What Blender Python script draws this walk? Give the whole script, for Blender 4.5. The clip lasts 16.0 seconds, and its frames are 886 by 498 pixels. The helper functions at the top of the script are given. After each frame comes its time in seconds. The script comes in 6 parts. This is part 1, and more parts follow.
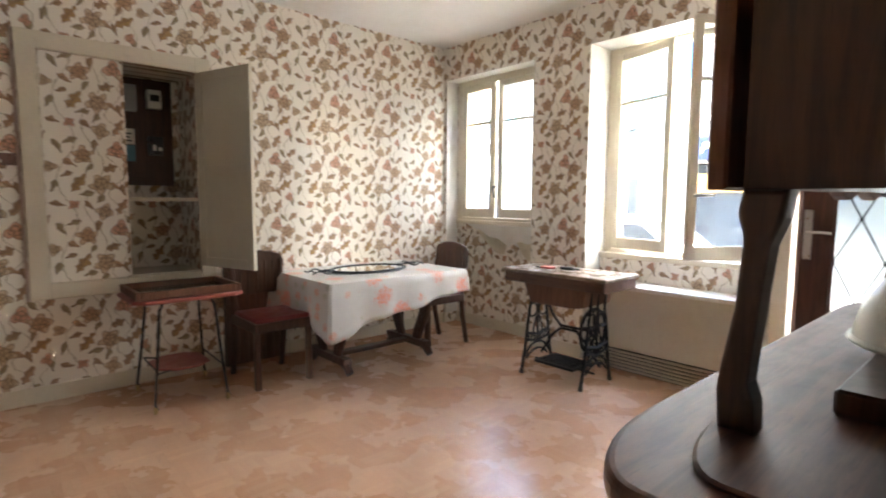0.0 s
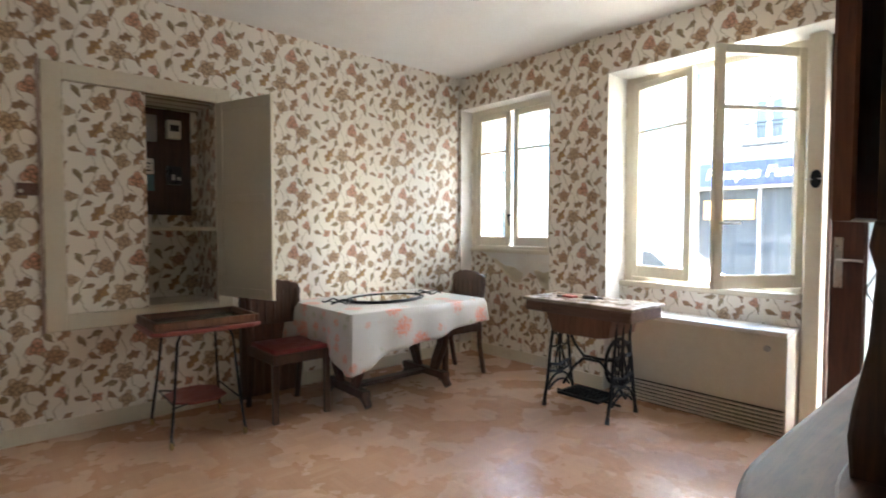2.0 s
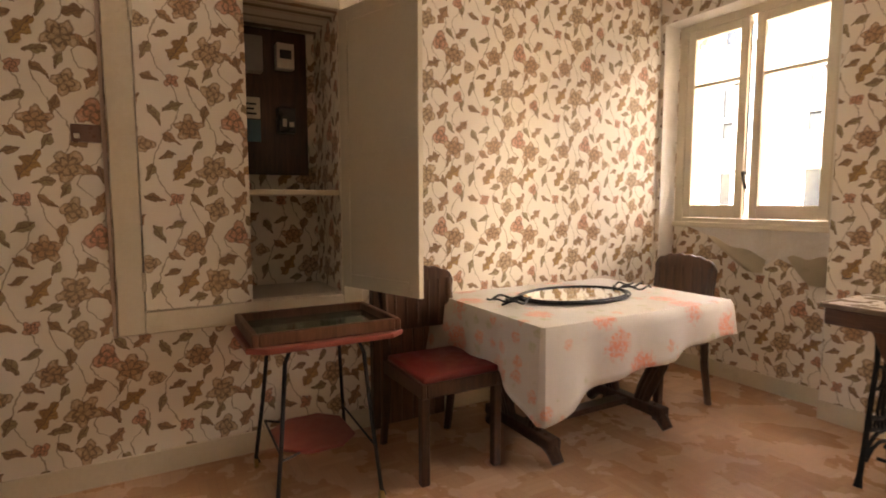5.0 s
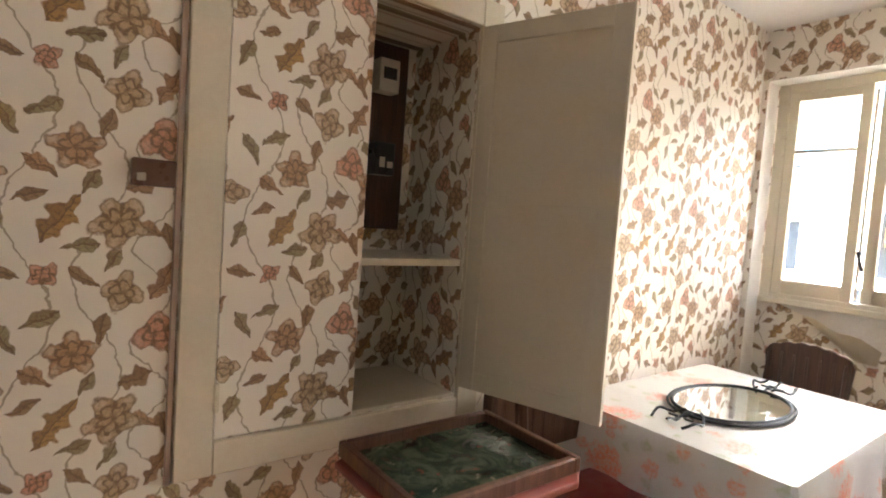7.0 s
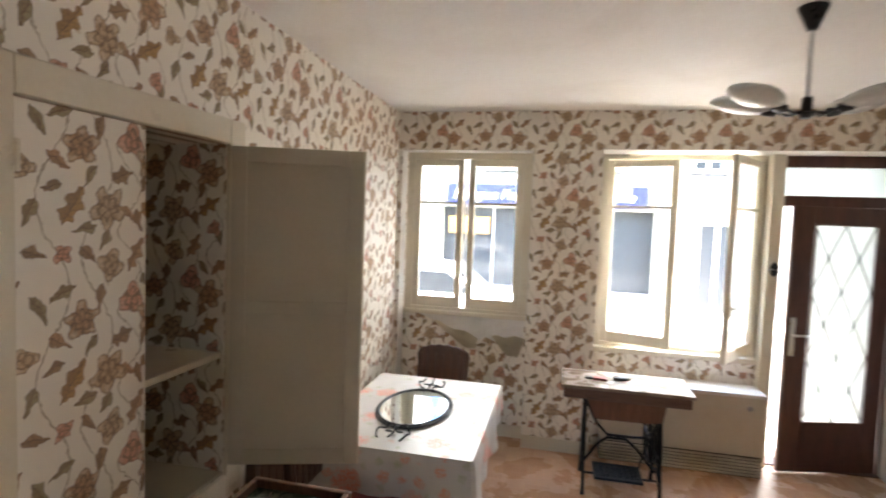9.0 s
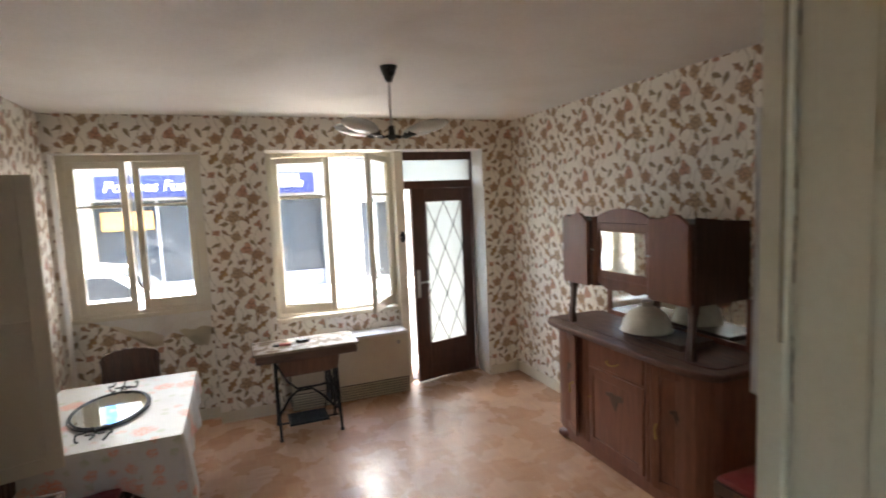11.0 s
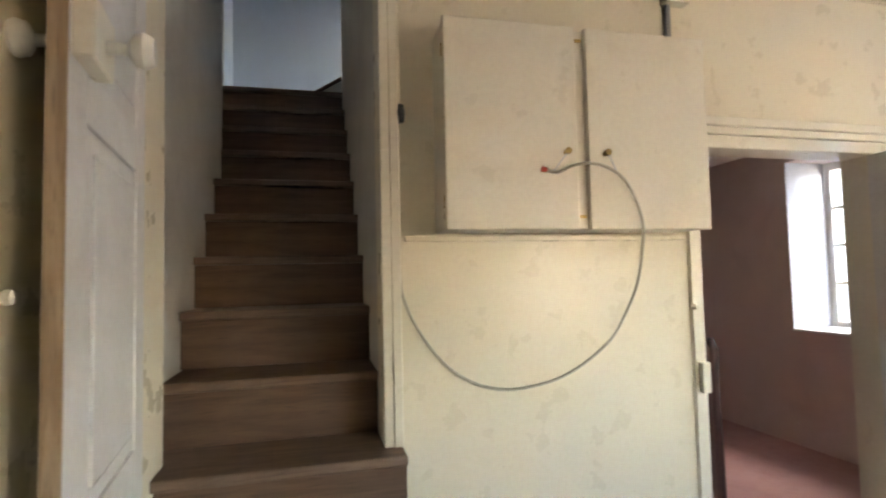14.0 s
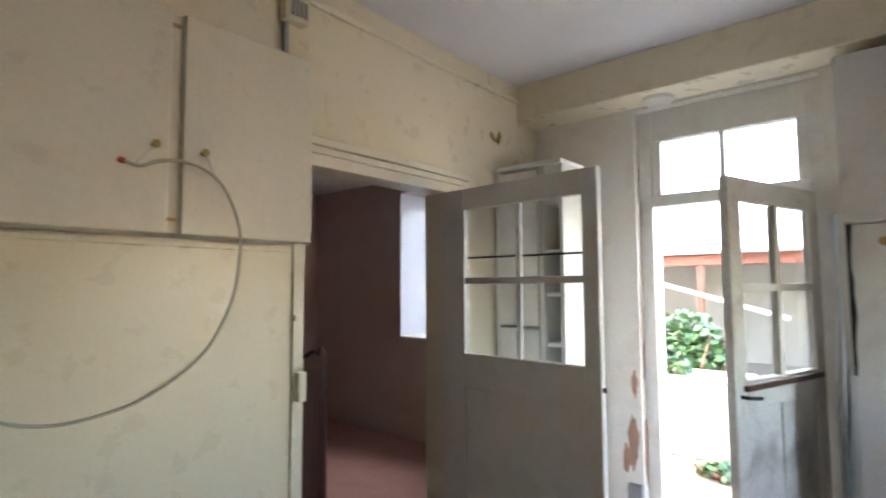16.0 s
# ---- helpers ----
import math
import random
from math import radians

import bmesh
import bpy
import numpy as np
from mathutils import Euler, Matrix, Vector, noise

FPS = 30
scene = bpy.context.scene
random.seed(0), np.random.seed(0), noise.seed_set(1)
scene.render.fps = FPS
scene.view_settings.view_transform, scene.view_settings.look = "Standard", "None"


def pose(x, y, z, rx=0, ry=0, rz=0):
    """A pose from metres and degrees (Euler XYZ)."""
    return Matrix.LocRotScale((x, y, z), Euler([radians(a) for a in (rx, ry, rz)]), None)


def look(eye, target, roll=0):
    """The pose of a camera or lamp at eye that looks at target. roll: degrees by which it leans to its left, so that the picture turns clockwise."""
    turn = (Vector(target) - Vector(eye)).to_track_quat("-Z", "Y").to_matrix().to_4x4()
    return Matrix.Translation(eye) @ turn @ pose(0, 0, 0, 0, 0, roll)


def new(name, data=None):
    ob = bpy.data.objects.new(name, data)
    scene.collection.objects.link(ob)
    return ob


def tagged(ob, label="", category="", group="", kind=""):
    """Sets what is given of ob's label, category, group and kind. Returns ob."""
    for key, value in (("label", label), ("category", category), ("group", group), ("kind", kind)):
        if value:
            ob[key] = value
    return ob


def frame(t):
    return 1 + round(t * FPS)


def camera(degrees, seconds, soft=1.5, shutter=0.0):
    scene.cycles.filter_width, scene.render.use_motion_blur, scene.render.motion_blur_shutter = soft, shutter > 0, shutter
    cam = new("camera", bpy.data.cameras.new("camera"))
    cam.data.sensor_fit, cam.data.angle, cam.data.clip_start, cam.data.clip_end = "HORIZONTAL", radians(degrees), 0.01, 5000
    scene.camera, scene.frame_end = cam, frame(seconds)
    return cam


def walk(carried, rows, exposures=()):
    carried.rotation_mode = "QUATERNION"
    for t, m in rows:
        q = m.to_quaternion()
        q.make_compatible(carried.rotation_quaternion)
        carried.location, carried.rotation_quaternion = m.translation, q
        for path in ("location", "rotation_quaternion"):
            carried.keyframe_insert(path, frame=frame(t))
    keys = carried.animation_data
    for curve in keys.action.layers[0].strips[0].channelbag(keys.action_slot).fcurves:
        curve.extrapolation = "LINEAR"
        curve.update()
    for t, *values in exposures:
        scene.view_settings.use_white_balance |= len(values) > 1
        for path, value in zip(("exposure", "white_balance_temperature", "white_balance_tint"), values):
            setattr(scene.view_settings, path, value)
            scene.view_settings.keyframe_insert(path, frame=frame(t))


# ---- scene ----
cam = camera(80.2, 16.0, 1.8, 0.4)
PATH = [
    (0, (3.931, -3.514, 1.235), (2.445, -2.189, 1.05), 0.3),
    (0.5, (3.939, -3.525, 1.204), (2.306, -2.377, 1.082), -0.3),
    (1, (3.926, -3.575, 1.218), (2.266, -2.462, 1.143), 0.1),
    (1.5, (3.903, -3.591, 1.242), (2.28, -2.423, 1.181), 0.4),
    (2, (3.811, -3.579, 1.241), (2.315, -2.254, 1.16), 0.1),
    (2.5, (3.702, -3.547, 1.236), (2.412, -2.024, 1.109), -0.2),
    (3, (3.566, -3.445, 1.206), (2.488, -1.77, 1.033), 0.0),
    (3.5, (3.412, -3.282, 1.216), (2.436, -1.555, 0.967), -0.1),
    (4, (3.145, -3.223, 1.17), (2.058, -1.572, 0.868), 0.3),
    (4.5, (2.798, -3.204, 1.188), (1.35, -1.847, 0.942), 0.2),
    (5, (2.548, -3.159, 1.186), (0.809, -2.188, 1.005), -0.1),
    (7.3, (1.447, -3.661, 1.443), (-0.069, -2.36, 1.353), 5.9),
    (7.5, (1.407, -3.721, 1.477), (0.023, -2.281, 1.385), 6.0),
    (8, (1.302, -3.866, 1.559), (0.091, -2.278, 1.443), 6.7),
    (8.5, (1.269, -4.025, 1.699), (0.45, -2.204, 1.575), 4.4),
    (9, (1.341, -4.234, 1.833), (0.91, -2.285, 1.715), 2.1),
    (9.2, (1.367, -4.311, 1.838), (1.077, -2.335, 1.731), 1.8),
    (11.3, (1.331, -5.018, 1.923), (2.231, -3.247, 1.705), -2.6),
    (11.5, (1.303, -5.04, 1.923), (2.332, -3.338, 1.711), -2.6),
    (12, (1.283, -5.046, 1.925), (2.726, -3.67, 1.775), -2.7),
    (12.5, (1.277, -4.963, 1.928), (3.137, -4.23, 1.871), -3.8),
    (13, (1.26, -4.983, 1.938), (3.248, -4.768, 1.914), -2.0),
    (13.5, (1.254, -5.035, 1.946), (3.244, -5.229, 1.989), -1.2),
    (14, (1.243, -5.067, 1.954), (3.183, -5.54, 2.061), -1.3),
    (14.5, (1.251, -5.109, 1.953), (3.107, -5.839, 2.112), -1.5),
    (15, (1.246, -5.157, 1.955), (2.97, -6.158, 2.112), -1.4),
    (15.5, (1.223, -5.213, 1.95), (2.745, -6.501, 2.104), -0.7),
    (16, (1.198, -5.265, 1.941), (2.484, -6.789, 2.082), -0.3),
]
EXPO = [(0.0, 6.0, 6800, 10), (1.5, 5.85, 6700, 9), (2.5, 5.7, 6400, 5), (3.0, 5.5, 6500, 6), (3.5, 5.2, 7200, 13), (4.0, 5.1, 8100, 15), (4.5, 5.15, 12500, 31), (5.0, 5.75, 10500, 25), (5.4, 5.85, 10000, 24), (7.3, 6.45, 6900, 11), (8.0, 6.35, 6700, 10), (9.2, 5.7, 7100, 12), (11.3, 5.3, 7000, 12), (12.0, 5.4, 7000, 13), (12.5, 6.3, 8100, 16), (13.5, 6.45, 8300, 18), (14.5, 6.5, 8000, 20), (15.0, 6.4, 7900, 20), (16.0, 5.65, 7600, 18)]
walk(cam, [(t, look(eye, target, roll)) for t, eye, target, roll in PATH], EXPO)

# ---- sky, sun and added fill lamps ----
world = bpy.data.worlds.new("world")
scene.world = world
world.use_nodes = True
wn = world.node_tree.nodes
sky = wn.new("ShaderNodeTexSky")
sky.sky_type = "NISHITA"
sky.sun_disc = False
sky.sun_elevation, sky.sun_rotation = radians(37), radians(85.5)
sky.air_density, sky.dust_density = 1.0, 2.0
wn["Background"].inputs[1].default_value = 0.15
world.node_tree.links.new(sky.outputs[0], wn["Background"].inputs[0])
sun_data = bpy.data.lights.new("sun", "SUN")
sun_data.energy, sun_data.angle, sun_data.color = 3.4, radians(7), (1, 0.96, 0.9)
sun_ob = new("sun", sun_data)
sun_ob.matrix_world = look((0, 0, 0), (-0.80, 0.055, -0.60))


def fill_lamp(name, at, towards, w, h, watts):
    """An added, unseen area lamp that brightens the rooms behind the openings it faces."""
    data = bpy.data.lights.new(name, "AREA")
    data.shape, data.size, data.size_y, data.energy, data.color = "RECTANGLE", w, h, watts, (0.96, 0.98, 1.0)
    new(name, data).matrix_world = look(at, towards)


# Added lamp above the street, out of view, lifting the front room's light.
fill_lamp("street_fill", (2.0, 8.6, 6.3), (2.0, 0.4, 1.7), 12.0, 2.0, 38.0)
# Added lamp outside the side room window, only to brighten the pink room.
fill_lamp("garden_fill", (4.6, -11.2, 4.6), (4.4, -9.0, 1.9), 2.4, 1.2, 3.0)


# ---- small helpers ----
def box(bm, lo, hi, bevel=0.0, seg=1, m=None):
    """A box between two corners, with its edges rounded if asked, moved by m."""
    vs = [bm.verts.new((x, y, z)) for x in (lo[0], hi[0]) for y in (lo[1], hi[1]) for z in (lo[2], hi[2])]
    fs = [bm.faces.new([vs[i] for i in f]) for f in
          ((0, 1, 3, 2), (4, 6, 7, 5), (0, 4, 5, 1), (2, 3, 7, 6), (0, 2, 6, 4), (1, 5, 7, 3))]
    if bevel:
        out = bmesh.ops.bevel(bm, geom=list({e for f in fs for e in f.edges}), offset=bevel, segments=seg, profile=0.5, affect="EDGES")
        vs = list({v for f in out["faces"] for v in f.verts} | {v for v in vs if v.is_valid})
    if m is not None:
        bmesh.ops.transform(bm, matrix=m, verts=[v for v in vs if v.is_valid])
    return bm


def tube(bm, pts, r, seg=6, close=False, caps=True):
    """A round bar along a line of points; r is one radius or one for each point."""
    pts = [Vector(p) for p in pts]
    n = len(pts)
    rs = r if isinstance(r, (list, tuple)) else [r] * n
    rings, side = [], None
    for i, p in enumerate(pts):
        a = pts[(i - 1) % n] if (i or close) else p
        b = pts[(i + 1) % n] if (i < n - 1 or close) else p
        d = (b - a).normalized()
        if side is None:
            side = d.cross(Vector((0, 0, 1)) if abs(d.z) < 0.9 else Vector((1, 0, 0))).normalized()
        side = (side - d * side.dot(d)).normalized()
        up = d.cross(side)
        rings.append([bm.verts.new(p + rs[i] * (math.cos(k * math.tau / seg) * side + math.sin(k * math.tau / seg) * up)) for k in range(seg)])
    for i in range(n if close else n - 1):
        a, b = rings[i], rings[(i + 1) % n]
        for k in range(seg):
            bm.faces.new((a[k], a[(k + 1) % seg], b[(k + 1) % seg], b[k]))
    if caps and not close:
        bm.faces.new(rings[0][::-1])
        bm.faces.new(rings[-1])
    return bm


def lathe(bm, profile, seg=24, c=(0, 0, 0)):
    """Turns a profile of (radius, height) round the upright axis through c."""
    rings = []
    for r, z in profile:
        if r < 1e-5:
            rings.append([bm.verts.new((c[0], c[1], c[2] + z))])
        else:
            rings.append([bm.verts.new((c[0] + r * math.cos(k * math.tau / seg), c[1] + r * math.sin(k * math.tau / seg), c[2] + z)) for k in range(seg)])
    for a, b in zip(rings, rings[1:]):
        for k in range(seg):
            q = [a[k % len(a)], a[(k + 1) % seg % len(a)], b[(k + 1) % seg % len(b)], b[k % len(b)]]
            q = list(dict.fromkeys(q))
            if len(q) > 2:
                bm.faces.new(q)
    return bm


def slab(bm, outline, lo, hi, axis="z", bevel=0.0, seg=1):
    """A flat outline (list of 2D points) given thickness from lo to hi along an axis."""
    def at(p, h):
        return {"z": (p[0], p[1], h), "y": (p[0], h, p[1]), "x": (h, p[0], p[1])}[axis]
    a = [bm.verts.new(at(p, lo)) for p in outline]
    b = [bm.verts.new(at(p, hi)) for p in outline]
    fs = [bm.faces.new(a[::-1]), bm.faces.new(b)]
    n = len(a)
    fs += [bm.faces.new((a[i], a[(i + 1) % n], b[(i + 1) % n], b[i])) for i in range(n)]
    bmesh.ops.recalc_face_normals(bm, faces=fs)
    if bevel:
        bmesh.ops.bevel(bm, geom=list(fs[0].edges) + list(fs[1].edges), offset=bevel, segments=seg, profile=0.5, affect="EDGES")
    return bm


def part(name, bm, material, parent=None, label="", smooth=False):
    """Links a bmesh as one mesh object, under a thing or a part."""
    bmesh.ops.recalc_face_normals(bm, faces=bm.faces[:])
    me = bpy.data.meshes.new(name)
    bm.to_mesh(me)
    bm.free()
    me.materials.append(material)
    if smooth:
        me.shade_smooth()
        me.set_sharp_from_angle(angle=radians(40))
    ob = new(name, me)
    if parent is not None:
        ob.parent = parent
    if label:
        ob["label"] = label
    return ob


def thing(name, m, label, category, group=""):
    """An empty at the base of a thing, which carries its parts."""
    ob = new(name)
    ob.empty_display_size = 0.1
    ob.matrix_basis = m
    return tagged(ob, label, category, group)


def setting(name, bm, material, label="", category="", smooth=False):
    return tagged(part(name, bm, material, smooth=smooth), label, category, kind="structure")


def B(*boxes, bevel=0.0, seg=1):
    """A bmesh of several boxes."""
    bm = bmesh.new()
    for lo, hi in boxes:
        box(bm, lo, hi, bevel, seg)
    return bm


def arc(c, r, a0, a1, n=8, plane="xz"):
    """Points on an arc, degrees, in a plane."""
    out = []
    for i in range(n + 1):
        a = radians(a0 + (a1 - a0) * i / n)
        u, v = r * math.cos(a), r * math.sin(a)
        out.append({"xz": (c[0] + u, c[1], c[2] + v), "xy": (c[0] + u, c[1] + v, c[2]), "yz": (c[0], c[1] + u, c[2] + v)}[plane])
    return out


# ---- materials ----
class Nodes:
    def __init__(self, name):
        self.mat = bpy.data.materials.new(name)
        self.mat.use_nodes = True
        self.t = self.mat.node_tree
        self.bsdf = self.t.nodes["Principled BSDF"]

    def add(self, kind, **inputs):
        node = self.t.nodes.new("ShaderNode" + kind)
        for k, v in inputs.items():
            self.put(node.inputs[int(k[1:]) if k[0] == "i" and k[1:].isdigit() else k.replace("_", " ")], v)
        return node

    def put(self, socket, v):
        if isinstance(v, bpy.types.NodeSocket):
            self.t.links.new(v, socket)
        else:
            socket.default_value = v

    def math(self, op, a, b=0.0, c=0.0):
        node = self.t.nodes.new("ShaderNodeMath")
        node.operation = op
        for i, v in enumerate((a, b, c)):
            self.put(node.inputs[i], v)
        return node.outputs[0]

    def mix(self, f, a, b, blend="MIX"):
        node = self.t.nodes.new("ShaderNodeMix")
        node.data_type, node.blend_type = "RGBA", blend
        for i, v in ((0, f), (6, a), (7, b)):
            self.put(node.inputs[i], v)
        return node.outputs[2]

    def ramp(self, f, *stops):
        node = self.t.nodes.new("ShaderNodeMapRange")
        node.interpolation_type = "SMOOTHSTEP"
        self.put(node.inputs[0], f)
        for i, v in enumerate(stops):
            node.inputs[i + 1].default_value = v
        return node.outputs[0]

    def noise(self, scale, detail=4.0, vec=None, rough=0.55, dist=0.0):
        node = self.add("TexNoise", Scale=scale, Detail=detail, Roughness=rough, Distortion=dist)
        self.put(node.inputs["Vector"], vec if vec is not None else self.coords())
        return node.outputs["Fac"]

    def coords(self):
        return self.t.nodes.new("ShaderNodeTexCoord").outputs["Object"]

    def stretch(self, sx, sy, sz, rot=(0, 0, 0)):
        node = self.t.nodes.new("ShaderNodeMapping")
        self.put(node.inputs[0], self.coords())
        node.inputs[2].default_value = [radians(a) for a in rot]
        node.inputs[3].default_value = (sx, sy, sz)
        return node.outputs[0]

    def bump(self, height, strength=0.3, distance=0.01):
        node = self.add("Bump", Strength=strength, Distance=distance, Height=height)
        self.put(self.bsdf.inputs["Normal"], node.outputs[0])

    def done(self, color=None, rough=None, metal=None, spec=None):
        for key, v in (("Base Color", color), ("Roughness", rough), ("Metallic", metal), ("Specular IOR Level", spec)):
            if v is not None:
                self.put(self.bsdf.inputs[key], v)
        return self.mat


def rgb(r, g, b):
    return (r, g, b, 1.0)


def painted(name, col, dirt, rough=0.5, patch=3.0, amount=0.5, bump=0.12):
    """Old paint or plaster: broad stains, fine grain, slight unevenness."""
    n = Nodes(name)
    broad = n.ramp(n.noise(patch, 5.0, dist=0.6), 0.45, 0.75, 0.0, amount)
    fine = n.ramp(n.noise(60.0, 3.0), 0.35, 0.7, 0.0, 0.16)
    c = n.mix(broad, rgb(*col), rgb(*dirt))
    c = n.mix(fine, c, rgb(*dirt))
    n.bump(n.math("ADD", n.noise(40.0, 4.0), n.math("MULTIPLY", n.noise(7.0, 3.0), 2.0)), bump, 0.006)
    return n.done(c, n.ramp(n.noise(9.0), 0.3, 0.7, rough - 0.08, rough + 0.1))


def wood(name, dark, light, rough=0.35, along="z", scale=1.0, wear=0.2):
    """Wood with long grain along one axis."""
    n = Nodes(name)
    s = {"x": (1.2, 14, 14), "y": (14, 1.2, 14), "z": (14, 14, 1.2)}[along]
    v = n.stretch(*[k * scale for k in s])
    grain = n.noise(3.0, 6.0, v, 0.65, 0.8)
    pores = n.noise(16.0, 3.0, v)
    c = n.mix(n.ramp(grain, 0.3, 0.7, 0, 1), rgb(*dark), rgb(*light))
    c = n.mix(n.ramp(pores, 0.55, 0.75, 0, 0.45), c, rgb(*[k * 0.4 for k in dark]))
    c = n.mix(n.ramp(n.noise(5.0, 4.0), 0.55, 0.8, 0, wear), c, rgb(*[min(1, k * 1.5 + 0.03) for k in light]))
    n.bump(n.math("ADD", grain, pores), 0.05, 0.002)
    return n.done(c, n.ramp(n.noise(11.0), 0.2, 0.8, rough - 0.03, rough + 0.07))


def metal(name, col, rough=0.35, rust=None):
    n = Nodes(name)
    spots = n.ramp(n.noise(25.0, 4.0), 0.55, 0.7, 0, 0.6)
    c = n.mix(spots, rgb(*col), rgb(*(rust or [k * 0.6 for k in col])))
    return n.done(c, n.ramp(n.noise(30.0), 0.3, 0.7, rough, rough + 0.2), 0.9)


def plain(name, col, rough=0.4, vary=0.25, scale=14.0):
    n = Nodes(name)
    c = n.mix(n.ramp(n.noise(scale, 4.0), 0.4, 0.75, 0, vary), rgb(*col), rgb(*[k * 0.55 for k in col]))
    n.bump(n.noise(90.0, 2.0), 0.06, 0.002)
    return n.done(c, n.ramp(n.noise(20.0), 0.3, 0.7, rough - 0.05, rough + 0.1))


def wallpaper(name, paper=(0.88, 0.83, 0.74)):
    """Cream paper with a printed repeat of tan flowers, coral lilies, oak leaves, buds and winding stems."""
    n = Nodes(name)
    M = n.math
    sep = n.add("SeparateXYZ", Vector=n.coords())
    face = n.add("SeparateXYZ", Vector=n.t.nodes.new("ShaderNodeNewGeometry").outputs["True Normal"])
    side = M("GREATER_THAN", M("ABSOLUTE", face.outputs[0]), 0.5)
    u = n.add("Mix", i0=side, i2=sep.outputs["X"], i3=sep.outputs["Y"]).outputs[0]
    v = sep.outputs["Z"]
    flat = n.add("CombineXYZ", X=u, Y=v).outputs[0]
    WIDE, HIGH = 0.53, 0.5
    wob = M("SUBTRACT", n.noise(21.0, 2.5, flat), 0.5)
    wob2 = M("SUBTRACT", n.noise(33.0, 2.0, n.add("CombineXYZ", X=v, Y=u).outputs[0]), 0.5)
    uu, vv = M("ADD", u, M("MULTIPLY", wob, 0.034)), M("ADD", v, M("MULTIPLY", wob2, 0.034))
    streak = n.ramp(n.noise(110.0, 2.0, flat), 0.45, 0.65, 0.0, 0.35)

    def local(cu, cv, turn):
        """Place within the repeat, seen from one motif's middle."""
        du, dv = M("WRAP", M("SUBTRACT", uu, cu), WIDE / 2, -WIDE / 2), M("WRAP", M("SUBTRACT", vv, cv), HIGH / 2, -HIGH / 2)
        ca, sa = math.cos(radians(turn)), math.sin(radians(turn))
        return (M("ADD", M("MULTIPLY", du, ca), M("MULTIPLY", dv, sa)), M("SUBTRACT", M("MULTIPLY", dv, ca), M("MULTIPLY", du, sa)))

    def flower(c, cu, cv, r, turn, petals, tone, dark, pale):
        px, py = local(cu, cv, turn)
        py = M("MULTIPLY", py, 1.12)
        rad = M("SQRT", M("ADD", M("MULTIPLY", px, px), M("MULTIPLY", py, py)))
        lobe = M("COSINE", M("MULTIPLY", M("ARCTAN2", py, px), petals))
        q = M("DIVIDE", rad, M("MULTIPLY", M("ADD", 0.8, M("MULTIPLY", lobe, 0.17)), r * 1.22))
        fold = n.ramp(lobe, -0.5, -0.95, 0.0, 0.8)
        ring = n.ramp(M("ABSOLUTE", M("SUBTRACT", q, 0.52)), 0.03, 0.1, 0.75, 0.0)
        rim = n.ramp(M("ABSOLUTE", M("SUBTRACT", q, 0.92)), 0.02, 0.09, 0.55, 0.0)
        shade = M("MINIMUM", M("ADD", M("MAXIMUM", M("MAXIMUM", fold, ring), M("MAXIMUM", rim, n.ramp(q, 0.05, 0.25, 0.7, 0.0))), streak), 0.9)
        col = n.mix(M("MULTIPLY", n.ramp(lobe, 0.2, 1.0, 0.0, 0.7), n.ramp(q, 0.35, 0.7, 0.0, 1.0)), rgb(*tone), rgb(*pale))
        return n.mix(n.ramp(q, 0.9, 1.05, 0.95, 0.0), c, n.mix(shade, col, rgb(*dark)))

    def leaf(c, cu, cv, r, turn, slim, lobes, tone, dark):
        r, slim = r * 1.22, slim * 1.15
        px, py = local(cu, cv, turn)
        along = M("DIVIDE", px, r)
        half = M("MULTIPLY", M("SUBTRACT", 1.0, M("MULTIPLY", along, along)), slim * r)
        half = M("MULTIPLY", half, M("ADD", 0.8, M("MULTIPLY", M("SINE", M("MULTIPLY", along, lobes)), 0.28)))
        side_y = M("ABSOLUTE", py)
        q = M("DIVIDE", side_y, M("MAXIMUM", half, 0.0004))
        ink = M("MULTIPLY", n.ramp(q, 0.85, 1.1, 0.95, 0.0), M("LESS_THAN", M("ABSOLUTE", along), 1.0))
        rib = n.ramp(M("SINE", M("ADD", M("MULTIPLY", px, 330.0), M("MULTIPLY", side_y, -260.0))), 0.5, 1.0, 0.0, 0.5)
        shade = M("MAXIMUM", n.ramp(side_y, 0.0008, 0.003, 0.9, 0.0), M("MAXIMUM", rib, n.ramp(py, -0.002, 0.003, 0.0, 0.4)))
        return n.mix(ink, c, n.mix(M("MINIMUM", M("ADD", shade, streak), 0.9), rgb(*tone), rgb(*dark)))

    c = n.mix(n.ramp(n.noise(3.0, 5.0), 0.4, 0.8, 0, 0.22), rgb(*paper), rgb(paper[0] * 0.93, paper[1] * 0.89, paper[2] * 0.82))
    tan, brown, coral, ochre, olive, umber = (0.56, 0.4, 0.24), (0.52, 0.31, 0.17), (0.68, 0.34, 0.22), (0.5, 0.29, 0.1), (0.38, 0.31, 0.17), (0.4, 0.25, 0.13)
    ink_d, pale = (0.18, 0.1, 0.05), (0.74, 0.6, 0.43)
    # winding stems
    for cu, swing, phase in ((0.1, 0.05, 0.4), (0.24, 0.055, 2.3), (0.36, 0.045, 4.4), (0.48, 0.04, 1.2)):
        bend = M("MULTIPLY", M("SINE", M("ADD", M("MULTIPLY", vv, math.tau / HIGH * (1 if cu < 0.3 else 2)), phase)), swing)
        off = M("ABSOLUTE", M("WRAP", M("SUBTRACT", M("SUBTRACT", uu, cu), bend), WIDE / 2, -WIDE / 2))
        c = n.mix(n.ramp(off, 0.0016, 0.0036, 0.75, 0.0), c, rgb(0.34, 0.27, 0.17))
